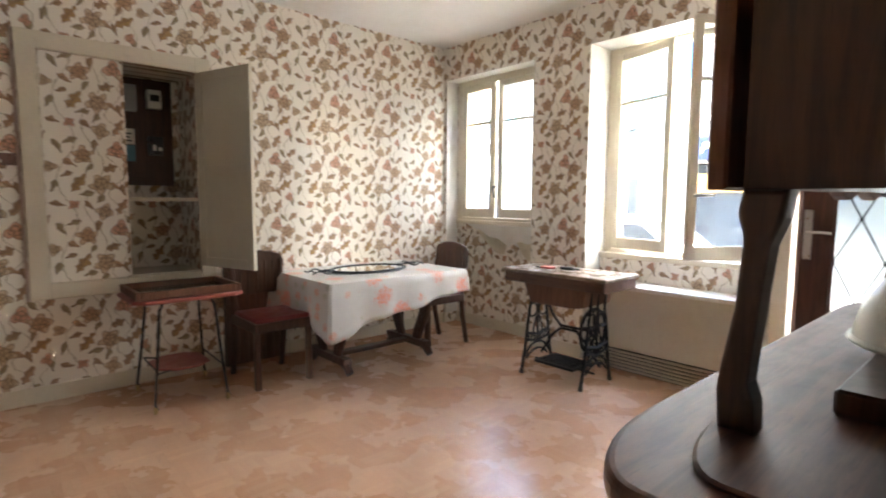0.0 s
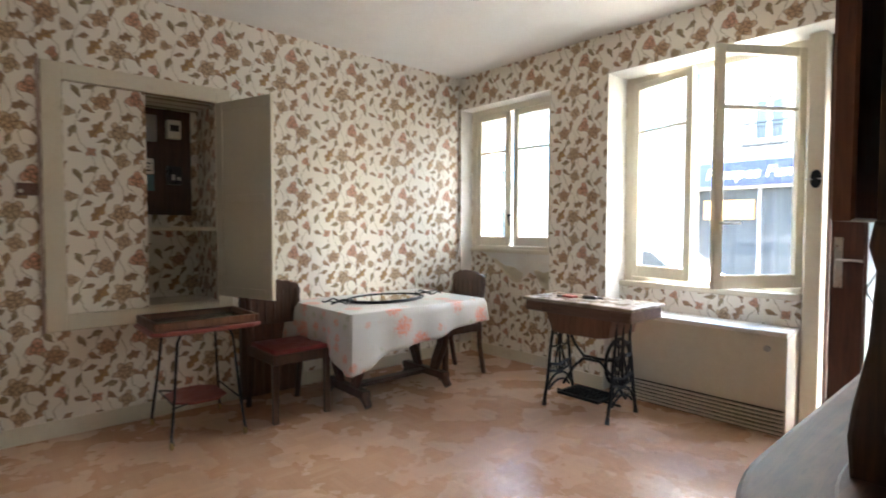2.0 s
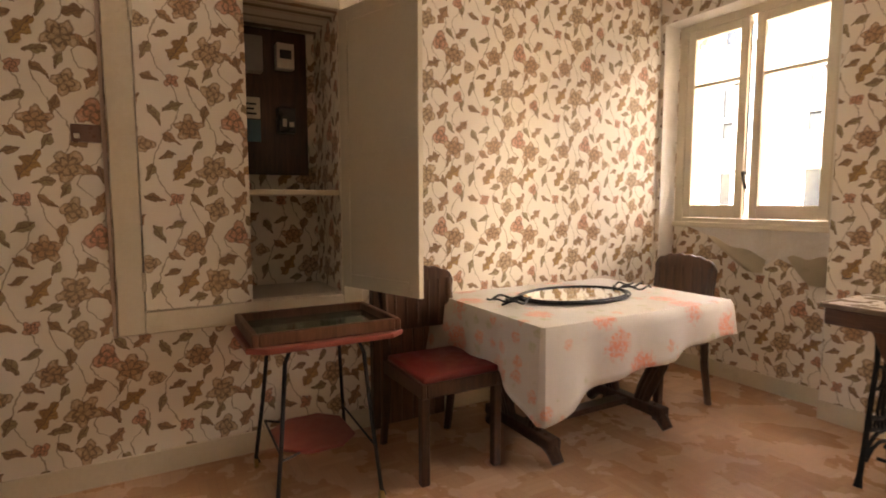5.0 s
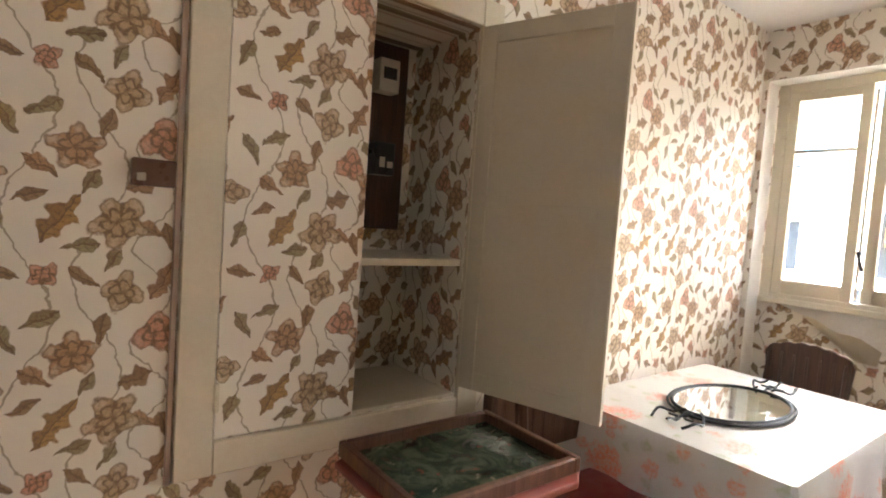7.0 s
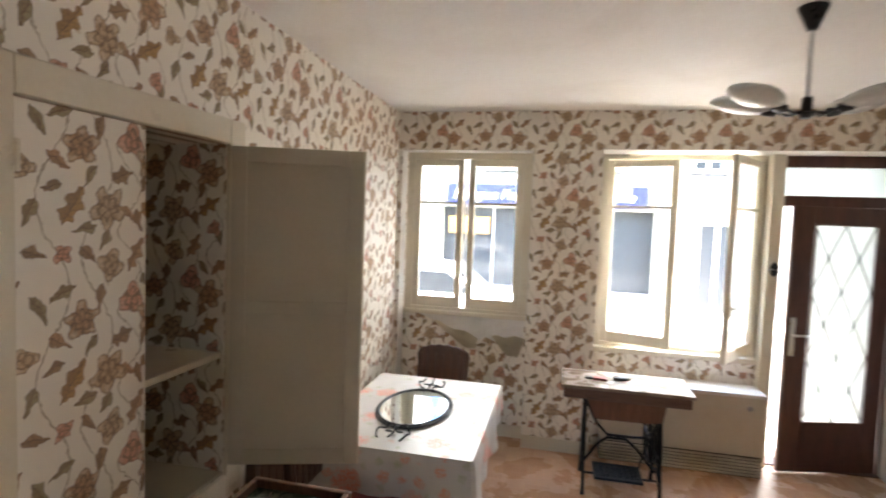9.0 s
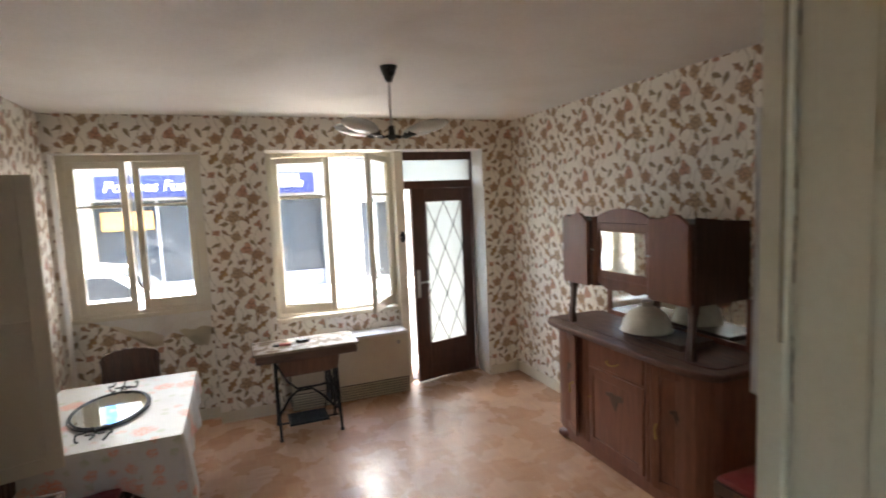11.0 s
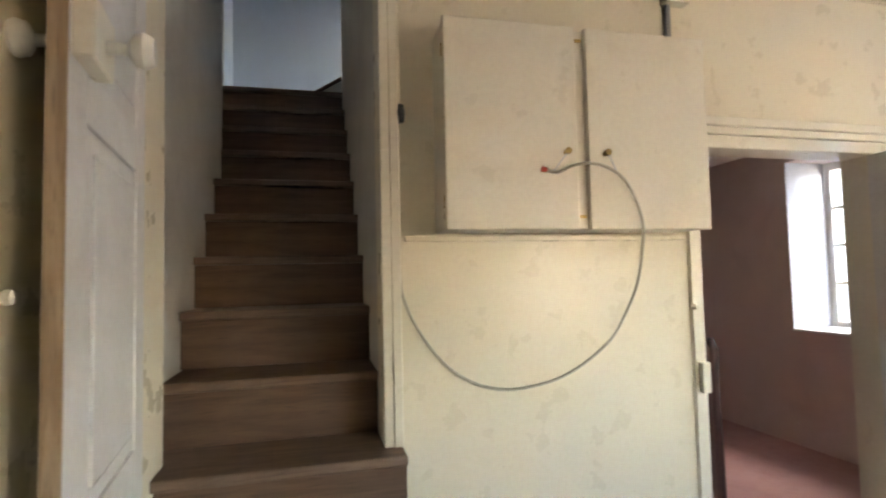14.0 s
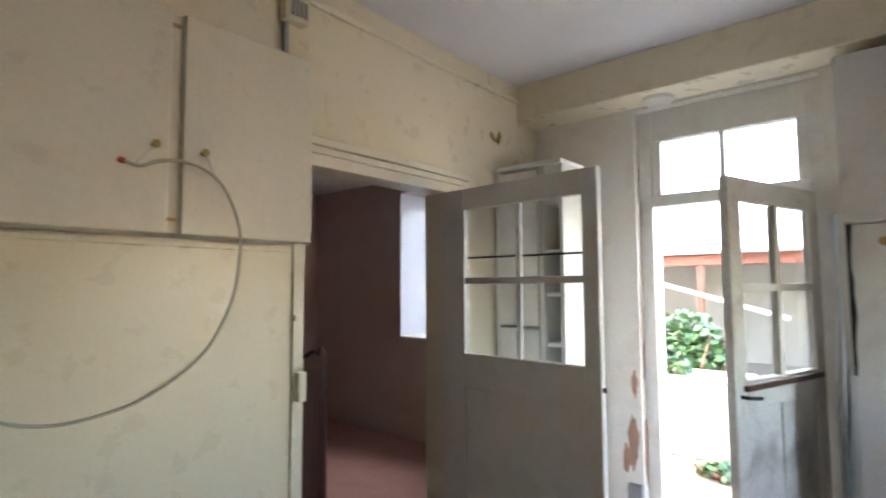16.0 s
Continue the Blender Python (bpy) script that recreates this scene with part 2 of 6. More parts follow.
    for cu, cv, r, turn, slim, lobes, tone in (
            (0.16, -0.17, 0.058, 55, 0.42, 9.0, ochre), (0.45, -0.155, 0.055, 35, 0.4, 9.0, ochre), (0.385, 0.18, 0.05, 60, 0.42, 9.0, brown),
            (0.33, -0.075, 0.036, 20, 0.6, 7.0, umber), (0.06, 0.05, 0.038, 120, 0.42, 3.0, olive), (0.125, 0.085, 0.036, 25, 0.4, 3.0, olive),
            (0.21, 0.19, 0.032, 140, 0.42, 3.0, umber), (0.035, -0.19, 0.036, 70, 0.42, 3.0, olive), (0.395, -0.21, 0.034, 110, 0.42, 3.0, umber),
            (0.505, 0.1, 0.042, 40, 0.42, 7.0, brown), (0.05, 0.2, 0.034, 160, 0.42, 3.0, umber), (0.22, -0.08, 0.03, 60, 0.42, 3.0, olive), (0.5, 0.22, 0.034, 100, 0.42, 3.0, olive),
            (0.12, -0.05, 0.034, 150, 0.45, 3.0, brown), (0.25, 0.06, 0.034, 80, 0.45, 3.0, umber), (0.43, 0.09, 0.032, 130, 0.45, 3.0, olive),
            (0.2, -0.235, 0.034, 10, 0.45, 3.0, olive), (0.35, -0.19, 0.034, 150, 0.45, 3.0, brown), (0.42, -0.09, 0.03, 70, 0.45, 3.0, umber), (0.1, -0.12, 0.03, 20, 0.45, 3.0, umber), (0.27, 0.23, 0.03, 60, 0.45, 3.0, olive)):
        c = leaf(c, cu, cv, r, turn, slim, lobes, tone, ink_d)
    for cu, cv, r, turn, petals, tone in (
            (0.19, 0.0, 0.056, 20, 5.0, brown), (0.29, 0.15, 0.05, 75, 4.0, tan), (0.37, 0.04, 0.052, 80, 3.0, coral), (0.28, -0.175, 0.064, 50, 5.0, tan),
            (0.455, -0.02, 0.062, 10, 5.0, brown), (0.02, -0.075, 0.036, 0, 3.0, tan), (0.13, 0.195, 0.03, 40, 4.0, coral), (0.48, -0.245, 0.032, 70, 3.0, coral)):
        c = flower(c, cu, cv, r, turn, petals, tone, ink_d, pale if tone != coral else (0.72, 0.45, 0.33))
    n.bump(M("ADD", n.noise(55.0, 3.0), M("MULTIPLY", n.noise(4.0, 3.0), 3.0)), 0.12, 0.005)
    return n.done(c, n.ramp(n.noise(6.0), 0.3, 0.7, 0.42, 0.6))


def parquet(name):
    """Vinyl floor printed as mosaic parquet, worn and glossy."""
    n = Nodes(name)
    sep = n.add("SeparateXYZ", Vector=n.stretch(1, 1, 1, (0, 0, 0)))
    s = 0.17
    tx, ty = n.math("DIVIDE", sep.outputs[0], s), n.math("DIVIDE", sep.outputs[1], s)
    ix, iy = n.math("FLOOR", tx), n.math("FLOOR", ty)
    odd = n.math("ABSOLUTE", n.math("MODULO", n.math("ADD", ix, iy), 2.0))
    fx, fy = n.math("FRACT", tx), n.math("FRACT", ty)
    cross = n.add("Mix", i0=odd, i2=fx, i3=fy).outputs[0]
    slat = n.math("MULTIPLY", cross, 5.0)
    idx = n.math("FLOOR", slat)
    key = n.add("CombineXYZ", X=n.math("ADD", ix, n.math("MULTIPLY", idx, 0.13)), Y=iy, Z=idx)
    white = n.t.nodes.new("ShaderNodeTexWhiteNoise")
    n.put(white.inputs["Vector"], key.outputs[0])
    joint = n.ramp(n.math("ABSOLUTE", n.math("SUBTRACT", n.math("FRACT", slat), 0.5)), 0.44, 0.5, 0, 1)
    c = n.mix(n.ramp(white.outputs["Value"], 0, 1, 0, 1), rgb(0.53, 0.31, 0.19), rgb(0.61, 0.385, 0.25))
    c = n.mix(n.math("MULTIPLY", odd, 0.22), c, rgb(0.45, 0.25, 0.15))
    c = n.mix(n.ramp(n.noise(2.2, 6.0), 0.1, 0.95, 0, 0.2), c, rgb(0.66, 0.45, 0.31))
    c = n.mix(n.ramp(n.noise(45.0, 4.0, n.stretch(1, 0.3, 1)), 0.5, 0.75, 0, 0.14), c, rgb(0.36, 0.18, 0.1))
    c = n.mix(n.math("MULTIPLY", joint, 0.28), c, rgb(0.3, 0.15, 0.08))
    c = n.mix(n.ramp(n.noise(1.1, 5.0), 0.3, 0.95, 0, 0.25), c, rgb(0.5, 0.27, 0.16))
    n.bump(n.math("ADD", n.math("MULTIPLY", n.noise(4.5, 3.0), 2.5), n.math("ADD", n.math("MULTIPLY", n.noise(26.0, 3.0), 0.5), n.math("MULTIPLY", joint, -0.15))), 0.22, 0.012)
    return n.done(c, n.ramp(n.noise(3.0, 5.0), 0.35, 0.7, 0.22, 0.36))


def cloth_print(name):
    """White oilcloth with soft coral roses."""
    n = Nodes(name)
    pos = n.coords()
    c = n.mix(n.ramp(n.noise(6.0, 4.0), 0.4, 0.8, 0, 0.4), rgb(0.58, 0.56, 0.52), rgb(0.47, 0.45, 0.41))
    for scale, lo, hi, col in ((4.6, 0.24, 0.42, (0.72, 0.26, 0.17)), (10.0, 0.2, 0.36, (0.66, 0.32, 0.22)), (12.0, 0.16, 0.32, (0.42, 0.44, 0.3))):
        cell = n.add("TexVoronoi", Scale=scale, Randomness=0.75, Vector=pos)
        rnd = n.add("SeparateColor", Color=cell.outputs["Color"])
        keep = n.ramp(rnd.outputs[0], 0.4, 0.46, 0, 1)
        d = n.math("ADD", cell.outputs["Distance"], n.math("MULTIPLY", n.math("SUBTRACT", n.noise(45.0, 3.0), 0.5), 0.5))
        speck = n.ramp(n.noise(70.0, 2.0), 0.4, 0.6, 0.45, 0.95)
        c = n.mix(n.math("MULTIPLY", n.math("MULTIPLY", n.ramp(d, lo, hi, 1, 0), keep), speck), c, rgb(*col))
    n.bump(n.noise(12.0, 4.0), 0.15, 0.01)
    return n.done(c, 0.38)


def glass(name, tint=(1, 1, 1), rough=0.0):
    n = Nodes(name)
    n.bsdf.inputs["Transmission Weight"].default_value = 1.0
    n.bsdf.inputs["IOR"].default_value = 1.45
    return n.done(rgb(*tint), rough)


def ribbed_glass(name):
    """Cast glass with fine upright ribs: lets light through, hides what is behind."""
    n = Nodes(name)
    sep = n.add("SeparateXYZ", Vector=n.coords())
    grid = n.math("MULTIPLY", n.math("SINE", n.math("MULTIPLY", sep.outputs[0], 480.0)), n.math("SINE", n.math("MULTIPLY", sep.outputs[2], 480.0)))
    n.bump(grid, 0.6, 0.006)
    n.bsdf.inputs["Transmission Weight"].default_value = 0.75
    n.bsdf.inputs["IOR"].default_value = 1.2
    return n.done(rgb(0.5, 0.55, 0.55), 0.4)


def mirror_mat(name):
    n = Nodes(name)
    c = n.mix(n.ramp(n.noise(14.0, 5.0), 0.58, 0.75, 0, 0.5), rgb(0.86, 0.9, 0.88), rgb(0.4, 0.42, 0.38))
    return n.done(c, n.ramp(n.noise(12.0, 4.0), 0.5, 0.75, 0.03, 0.2), 1.0)


PAPER_W = PAPER_N = wallpaper("floral_wallpaper")
PARQUET = parquet("parquet_vinyl")
CEILING = painted("ceiling_paint", (0.86, 0.84, 0.8), (0.66, 0.62, 0.55), 0.7, 1.5, 0.35)
CREAM = painted("cream_paint", (0.73, 0.65, 0.49), (0.62, 0.52, 0.36), 0.33, 0.8, 0.22, 0.05)
CREAM_WOOD = painted("cream_woodwork", (0.74, 0.68, 0.55), (0.58, 0.5, 0.36), 0.35, 3.0, 0.3, 0.05)
WHITE_WOOD = painted("white_woodwork", (0.78, 0.76, 0.71), (0.54, 0.49, 0.4), 0.4, 5.0, 0.4)
GREY_WOOD = painted("grey_white_door_paint", (0.66, 0.64, 0.6), (0.46, 0.43, 0.38), 0.4, 5.0, 0.35)
TAUPE = painted("taupe_door_paint", (0.62, 0.57, 0.46), (0.52, 0.47, 0.36), 0.4, 4.0, 0.25)
PINK_WALL = painted("pink_plaster", (0.68, 0.55, 0.49), (0.55, 0.42, 0.36), 0.7, 1.6, 0.5)
PINK_FLOOR = painted("pink_lino", (0.58, 0.33, 0.29), (0.46, 0.25, 0.22), 0.4, 4.0, 0.5)
BLUE_WALL = painted("pale_blue_plaster", (0.5, 0.58, 0.66), (0.38, 0.44, 0.5), 0.7, 1.5, 0.3)
STAIR_WALL = painted("grey_stair_plaster", (0.58, 0.55, 0.49), (0.42, 0.39, 0.34), 0.6, 2.0, 0.4)
DARK_DOOR = wood("reddish_brown_door", (0.05, 0.017, 0.012), (0.1, 0.036, 0.025), 0.4)
BUFFET_WOOD = wood("walnut_veneer", (0.16, 0.056, 0.03), (0.235, 0.09, 0.05), 0.38, "z", 1.0, 0.0)
BUFFET_TOP = wood("walnut_top", (0.085, 0.036, 0.024), (0.17, 0.075, 0.05), 0.45, "y", 1.0, 0.0)
DARK_WOOD = wood("dark_oak", (0.045, 0.018, 0.01), (0.1, 0.045, 0.025), 0.35)
BROWN_WOOD = wood("brown_beech", (0.09, 0.036, 0.018), (0.18, 0.08, 0.045), 0.35)
SEW_WOOD = wood("sewing_table_oak", (0.07, 0.035, 0.025), (0.15, 0.08, 0.055), 0.3, "x")
STEP_WOOD = wood("worn_stair_wood", (0.1, 0.052, 0.03), (0.155, 0.086, 0.05), 0.5, "y", 0.6, 0.35)
TREAD_WOOD = wood("dusty_tread_wood", (0.13, 0.076, 0.048), (0.2, 0.125, 0.082), 0.55, "y", 1.0, 0.35)
RED_SEAT = plain("dark_red_leatherette", (0.22, 0.03, 0.03), 0.35)
RED_TRAY = plain("faded_red_paint", (0.3, 0.075, 0.06), 0.35)
BLACK_IRON = metal("black_cast_iron", (0.025, 0.028, 0.032), 0.4, (0.05, 0.045, 0.04))
DARK_TUBE = metal("dark_steel_tube", (0.04, 0.04, 0.042), 0.4, (0.08, 0.05, 0.03))
CHROME = metal("dull_chrome", (0.6, 0.6, 0.58), 0.25)
BRASS = metal("old_brass", (0.4, 0.27, 0.1), 0.3)
HEATER = painted("heater_enamel", (0.62, 0.57, 0.46), (0.5, 0.43, 0.32), 0.4, 5.0, 0.3)
CLOTH = cloth_print("rose_oilcloth")
WINDOW_GLASS = glass("window_glass", (0.78, 0.8, 0.8))
RIBBED = ribbed_glass("ribbed_glass")
MIRROR = mirror_mat("spotted_mirror")
GREY_STEP = painted("grey_step_paint", (0.4, 0.39, 0.36), (0.25, 0.24, 0.22), 0.5, 5.0, 0.5)
CERAMIC = plain("cream_glazed_ceramic", (0.7, 0.66, 0.56), 0.2, 0.2)
OPAL = plain("frosted_glass_shade", (0.75, 0.77, 0.74), 0.2, 0.15, 60.0)
PLASTIC_W = plain("yellowed_white_plastic", (0.68, 0.65, 0.57), 0.35)
PLASTIC_G = plain("grey_plastic", (0.32, 0.32, 0.31), 0.4)
BLACK = plain("black_bakelite", (0.015, 0.014, 0.014), 0.3)
FACADE = painted("street_render", (0.24, 0.225, 0.195), (0.17, 0.155, 0.13), 0.8, 0.7, 0.4)

# ---- front room: shell ----
ROOM_H, EAST, BACK = 2.695, 4.14, -4.46
setting("floor", B(((-0.6, BACK - 0.08, -0.2), (EAST + 0.3, 0.62, 0.0))), PARQUET, "worn glossy vinyl floor printed as orange-brown parquet", "floor")
setting("ceiling", B(((-0.6, -4.54, ROOM_H), (EAST + 0.3, 0.6, ROOM_H + 0.25))), CEILING, "plain off-white painted ceiling", "ceiling")
CY0, CY1, CZ0, CZ1 = -3.19, -2.32, 0.72, 2.10
setting("wall_west", B(((-0.6, -4.54, 0), (0, CY0, ROOM_H)), ((-0.6, CY1, 0), (0, 0.0, ROOM_H)),
                       ((-0.6, CY0, 0), (0, CY1, CZ0)), ((-0.6, CY0, CZ1), (0, CY1, ROOM_H)),
                       ((-0.6, CY0, CZ0), (-0.42, CY1, CZ1))), PAPER_W, "wall covered in cream floral wallpaper", "wall")
A0, A1, AT, AS = 0.03, 1.112, 2.39, 1.03
N0, N1, NT = 1.635, 3.78, 2.405
WB0, WB1, WBS = 1.70, 2.86, 0.82
setting("wall_north", B(((-0.6, 0, 0), (A0, 0.45, ROOM_H)), ((A1, 0, 0), (N0, 0.45, ROOM_H)), ((N1, 0, 0), (EAST, 0.45, ROOM_H)),
                        ((A0, 0, AT), (A1, 0.45, ROOM_H)), ((N0, 0, NT), (N1, 0.45, ROOM_H)),
                        ((A0, 0.17, 0), (A1, 0.45, AS)), ((N0, 0.21, 0), (WB1, 0.45, WBS))), PAPER_N,
        "front wall covered in cream floral wallpaper with window recesses", "wall")
setting("wall_east", B(((EAST, -4.54, 0), (EAST + 0.3, 0.45, ROOM_H))), PAPER_W, "wall covered in cream floral wallpaper", "wall")
D0, D1, DT = 1.05, 2.05, 2.6
setting("wall_south", B(((0, BACK - 0.08, 0), (D0, BACK, ROOM_H)), ((D1, BACK - 0.08, 0), (EAST, BACK, ROOM_H)), ((D0, BACK - 0.08, DT), (D1, BACK, ROOM_H))),
        PAPER_N, "back wall in floral wallpaper with an open doorway", "wall")
# skirting boards, set proud of the walls
bm = B(((0, BACK, 0.0), (0.016, -0.002, 0.1)), ((0.016, -0.016, 0), (A0, 0, 0.1)), ((A1, -0.016, 0), (N0, 0, 0.1)), ((N1 + 0.01, -0.016, 0), (EAST - 0.016, 0, 0.1)),
       ((A0, 0.154, 0), (A1, 0.17, 0.1)), ((EAST - 0.016, BACK + 0.016, 0), (EAST, 0, 0.1)), ((D1 + 0.1, BACK, 0), (EAST - 0.016, BACK + 0.016, 0.1)))
setting("baseboard", bm, CREAM_WOOD, "cream painted skirting board", "skirting board")
# plastered edges of the recesses
L = 0.005
bm = B(((A0, 0.002, 0.1), (A0 + L, 0.152, AT)), ((A1 - L, 0.002, 0.1), (A1, 0.152, AT)), ((A0 + L, 0.002, AT - L), (A1 - L, 0.152, AT)),
       ((N0, 0.002, 0.0), (N0 + L, 0.268, NT)), ((N1 - L, 0.002, 0), (N1, 0.3, NT)), ((N0 + L, 0.002, NT - L), (N1 - L, 0.268, NT)))
setting("trim", bm, WHITE_WOOD, "white painted window recess lining", "trim")
# steps up to the kitchen doorway
KZ = 0.50
for i in range(3):
    z1 = KZ * (i + 1) / 3
    y0 = (-3.575, -3.80, -4.03)[i]
    st = B(((1.10, BACK, 0.0 if i == 0 else KZ * i / 3), (D1 + 0.02, y0, z1)), bevel=0.008, seg=2)
    tagged(part("step", st, GREY_STEP), "grey painted step up to the kitchen doorway", "step", "steps to the kitchen", "structure")

# ---- kitchen, stairs, side room: shell ----
KH, KE, KR = 3.24, 3.0, -8.40
setting("kitchen_floor", B(((-0.8, KR, KZ - 0.2), (KE + 0.12, -4.54, KZ))), painted("kitchen_tiles_worn", (0.36, 0.3, 0.26), (0.24, 0.2, 0.17), 0.5), "worn brownish kitchen floor", "floor")
setting("kitchen_ceiling", B(((-0.8, KR - 0.5, KH), (KE + 0.12, -4.54, KH + 0.3))), painted("kitchen_ceiling_paint", (0.7, 0.69, 0.7), (0.55, 0.53, 0.5), 0.6, 1.2, 0.4), "greyish white gloss-painted ceiling", "ceiling")
setting("kitchen_wall_north", B(((-0.8, -4.62, KZ), (D0, -4.54, KH)), ((D1, -4.62, KZ), (KE, -4.54, KH)), ((D0, -4.62, DT), (D1, -4.54, KH))), CREAM, "cream gloss-painted kitchen wall", "wall")
S0, S1 = -5.28, -4.58
P0, P1, PT = -7.41, -6.515, 2.45
setting("kitchen_wall_east", B(((KE, P1, KZ), (KE + 0.12, S0, KH)), ((KE, KR, KZ), (KE + 0.12, P0, KH)), ((KE, P0, PT), (KE + 0.12, P1, KH)), ((KE, S0, 3.16), (KE + 0.12, S1 + 0.04, KH))),
        CREAM, "yellowed cream gloss-painted kitchen wall", "wall")
# The opening is unseen, added to bring daylight onto the west-facing fronts.
setting("kitchen_wall_west", B(((-1.0, KR - 0.5, KZ), (-0.8, -8.3, KH)), ((-1.0, -7.2, KZ), (-0.8, -4.54, KH)), ((-1.0, -8.3, KZ), (-0.8, -7.2, 1.65)), ((-1.0, -8.3, 2.3), (-0.8, -7.2, KH))), CREAM, "cream painted kitchen wall with an unseen opening added for daylight", "wall")
R0, R1 = 1.40, 2.33
setting("kitchen_wall_south", B(((R1, KR - 0.45, KZ), (KE + 0.12, KR, KH)), ((-0.8, KR - 0.45, KZ), (R0, KR, KH)), ((R0, KR - 0.45, 2.99), (R1, KR, KH))),
        painted("peeling_cream_plaster", (0.8, 0.77, 0.7), (0.56, 0.45, 0.33), 0.6, 2.6, 0.5, 0.15), "cream plaster wall flaking near the back door", "wall")
setting("kitchen_beam", B(((-0.8, KR, 3.005), (KE, -8.15, KH)), bevel=0.006), CREAM, "painted ceiling beam over the back door", "beam")
# side room
PY = -8.95
setting("side_room_floor", B(((KE + 0.12, PY, KZ - 0.2), (6.2, S0 - 0.12, KZ))), PINK_FLOOR, "worn pink linoleum floor", "floor")
setting("side_room_ceiling", B(((KE + 0.12, PY, 3.0), (6.2, S0 - 0.12, 3.1))), CEILING, "plain white ceiling", "ceiling")
setting("side_room_wall_east", B(((6.2, PY, KZ), (6.35, S0, 3.1))), PINK_WALL, "dusty pink painted wall", "wall")
setting("side_room_wall_north", B(((KE + 0.12, S0 - 0.12, KZ), (6.2, S0 - 0.06, 3.0))), PINK_WALL, "dusty pink painted wall", "wall")
W0, W1, WZ0, WZ1 = 4.05, 4.86, 1.44, 2.86
setting("side_room_wall_south", B(((KE + 0.12, PY - 0.5, KZ), (W0, PY, 3.1)), ((W1, PY - 0.5, KZ), (6.35, PY, 3.1)), ((W0, PY - 0.5, KZ), (W1, PY, WZ0)), ((W0, PY - 0.5, WZ1), (W1, PY, 3.1))),
        PINK_WALL, "dusty pink painted wall with a deep window opening", "wall")
setting("side_room_wall_west", B(((KE + 0.12, P1 + 0.09, KZ), (KE + 0.126, S0 - 0.12, 3.0)), ((KE + 0.12, PY, KZ), (KE + 0.126, P0 - 0.09, 3.0))), PINK_WALL, "dusty pink painted wall", "wall")
# staircase between two walls
RISE, RUN, NX, NZ = 0.2178, 0.2611, 2.90, 1.41
def stair_side(x):
    """The stair's north side, which runs slightly askew."""
    return S1 + 0.022 * min(max(0.0, x - 3.0), 1.45) + 0.15 * max(0.0, x - 4.45)
bm = slab(bmesh.new(), [(KE, S1), (4.45, stair_side(4.45)), (6.6, stair_side(6.6)), (6.6, stair_side(6.6) + 0.06), (4.45, stair_side(4.45) + 0.006), (KE, S1 + 0.038)], KZ, 5.8)
setting("stair_wall_north", bm, STAIR_WALL, "grey stained plaster wall beside the stairs", "wall")
setting("stair_wall_south", B(((KE + 0.12, S0 - 0.06, KZ), (5.3, S0, 5.8))), STAIR_WALL, "grey painted boarded wall beside the stairs", "wall")
for i in range(-3, 10):
    x, z = NX + RUN * i, NZ + RISE * i
    wide = S0 - 0.004 if i > 0 else S0 - 0.06
    st = thing("stair_step", pose(x, 0, z), "worn unpainted wooden stair step with dusty tread", "step", "stairs to the upper floor")
    st["kind"] = "structure"
    part("tread", B(((-0.03, wide, -0.035), (RUN + 0.01, stair_side(x) + 0.003, 0)), bevel=0.008, seg=2), TREAD_WOOD, st)
    part("riser", B(((0.0, wide + 0.001, -RISE), (0.02, stair_side(x) + 0.002, -0.036))), STEP_WOOD, st)
# Unseen wall, added to stop outside light leaking in beneath the steps.
setting("stair_wall_east", B(((5.75, S0 - 0.06, KZ), (5.85, S1 + 0.3, 3.2))), STAIR_WALL, "plain unseen wall added to block light under the stairs", "wall")
TOPX, TOPZ = NX + RUN * 10, NZ + RISE * 9
setting("upper_floor", B(((TOPX - 0.25, -7.2, TOPZ - 0.2), (8.0, S1 + 0.6, TOPZ - 0.036))), STEP_WOOD, "bare wooden upper floor", "floor")
setting("upper_wall_east", B(((7.2, -7.2, TOPZ - 0.2), (7.35, S1 + 0.5, 5.8))), BLUE_WALL, "pale blue painted wall upstairs", "wall")
setting("upper_wall_north", B(((6.56, S1 + 0.36, TOPZ - 0.2), (7.2, S1 + 0.5, 5.8))), BLUE_WALL, "pale blue painted wall upstairs", "wall")
setting("upper_wall_south", B(((5.3, -7.35, TOPZ - 0.2), (6.3, -7.2, 5.8)), ((6.8, -7.35, TOPZ - 0.2), (7.35, -7.2, 5.8)), ((6.3, -7.35, TOPZ - 0.2), (6.8, -7.2, 4.2)), ((6.3, -7.35, 4.85), (6.8, -7.2, 5.8))), BLUE_WALL, "pale blue painted wall upstairs with a window", "wall")
setting("upper_wall_west", B(((5.15, -7.2, TOPZ - 0.2), (5.3, S0 - 0.06, 5.8)), ((3.0, -7.2, 3.55), (5.15, -7.1, 5.8))), BLUE_WALL, "pale blue painted wall upstairs", "wall")
setting("upper_ceiling", B(((2.8, -7.35, 5.8), (7.4, S1 + 0.6, 5.95)), ((2.8, S0 - 0.3, KH + 0.3), (3.0, S1 + 0.2, 5.8))), CEILING, "plain white upper ceiling", "ceiling")

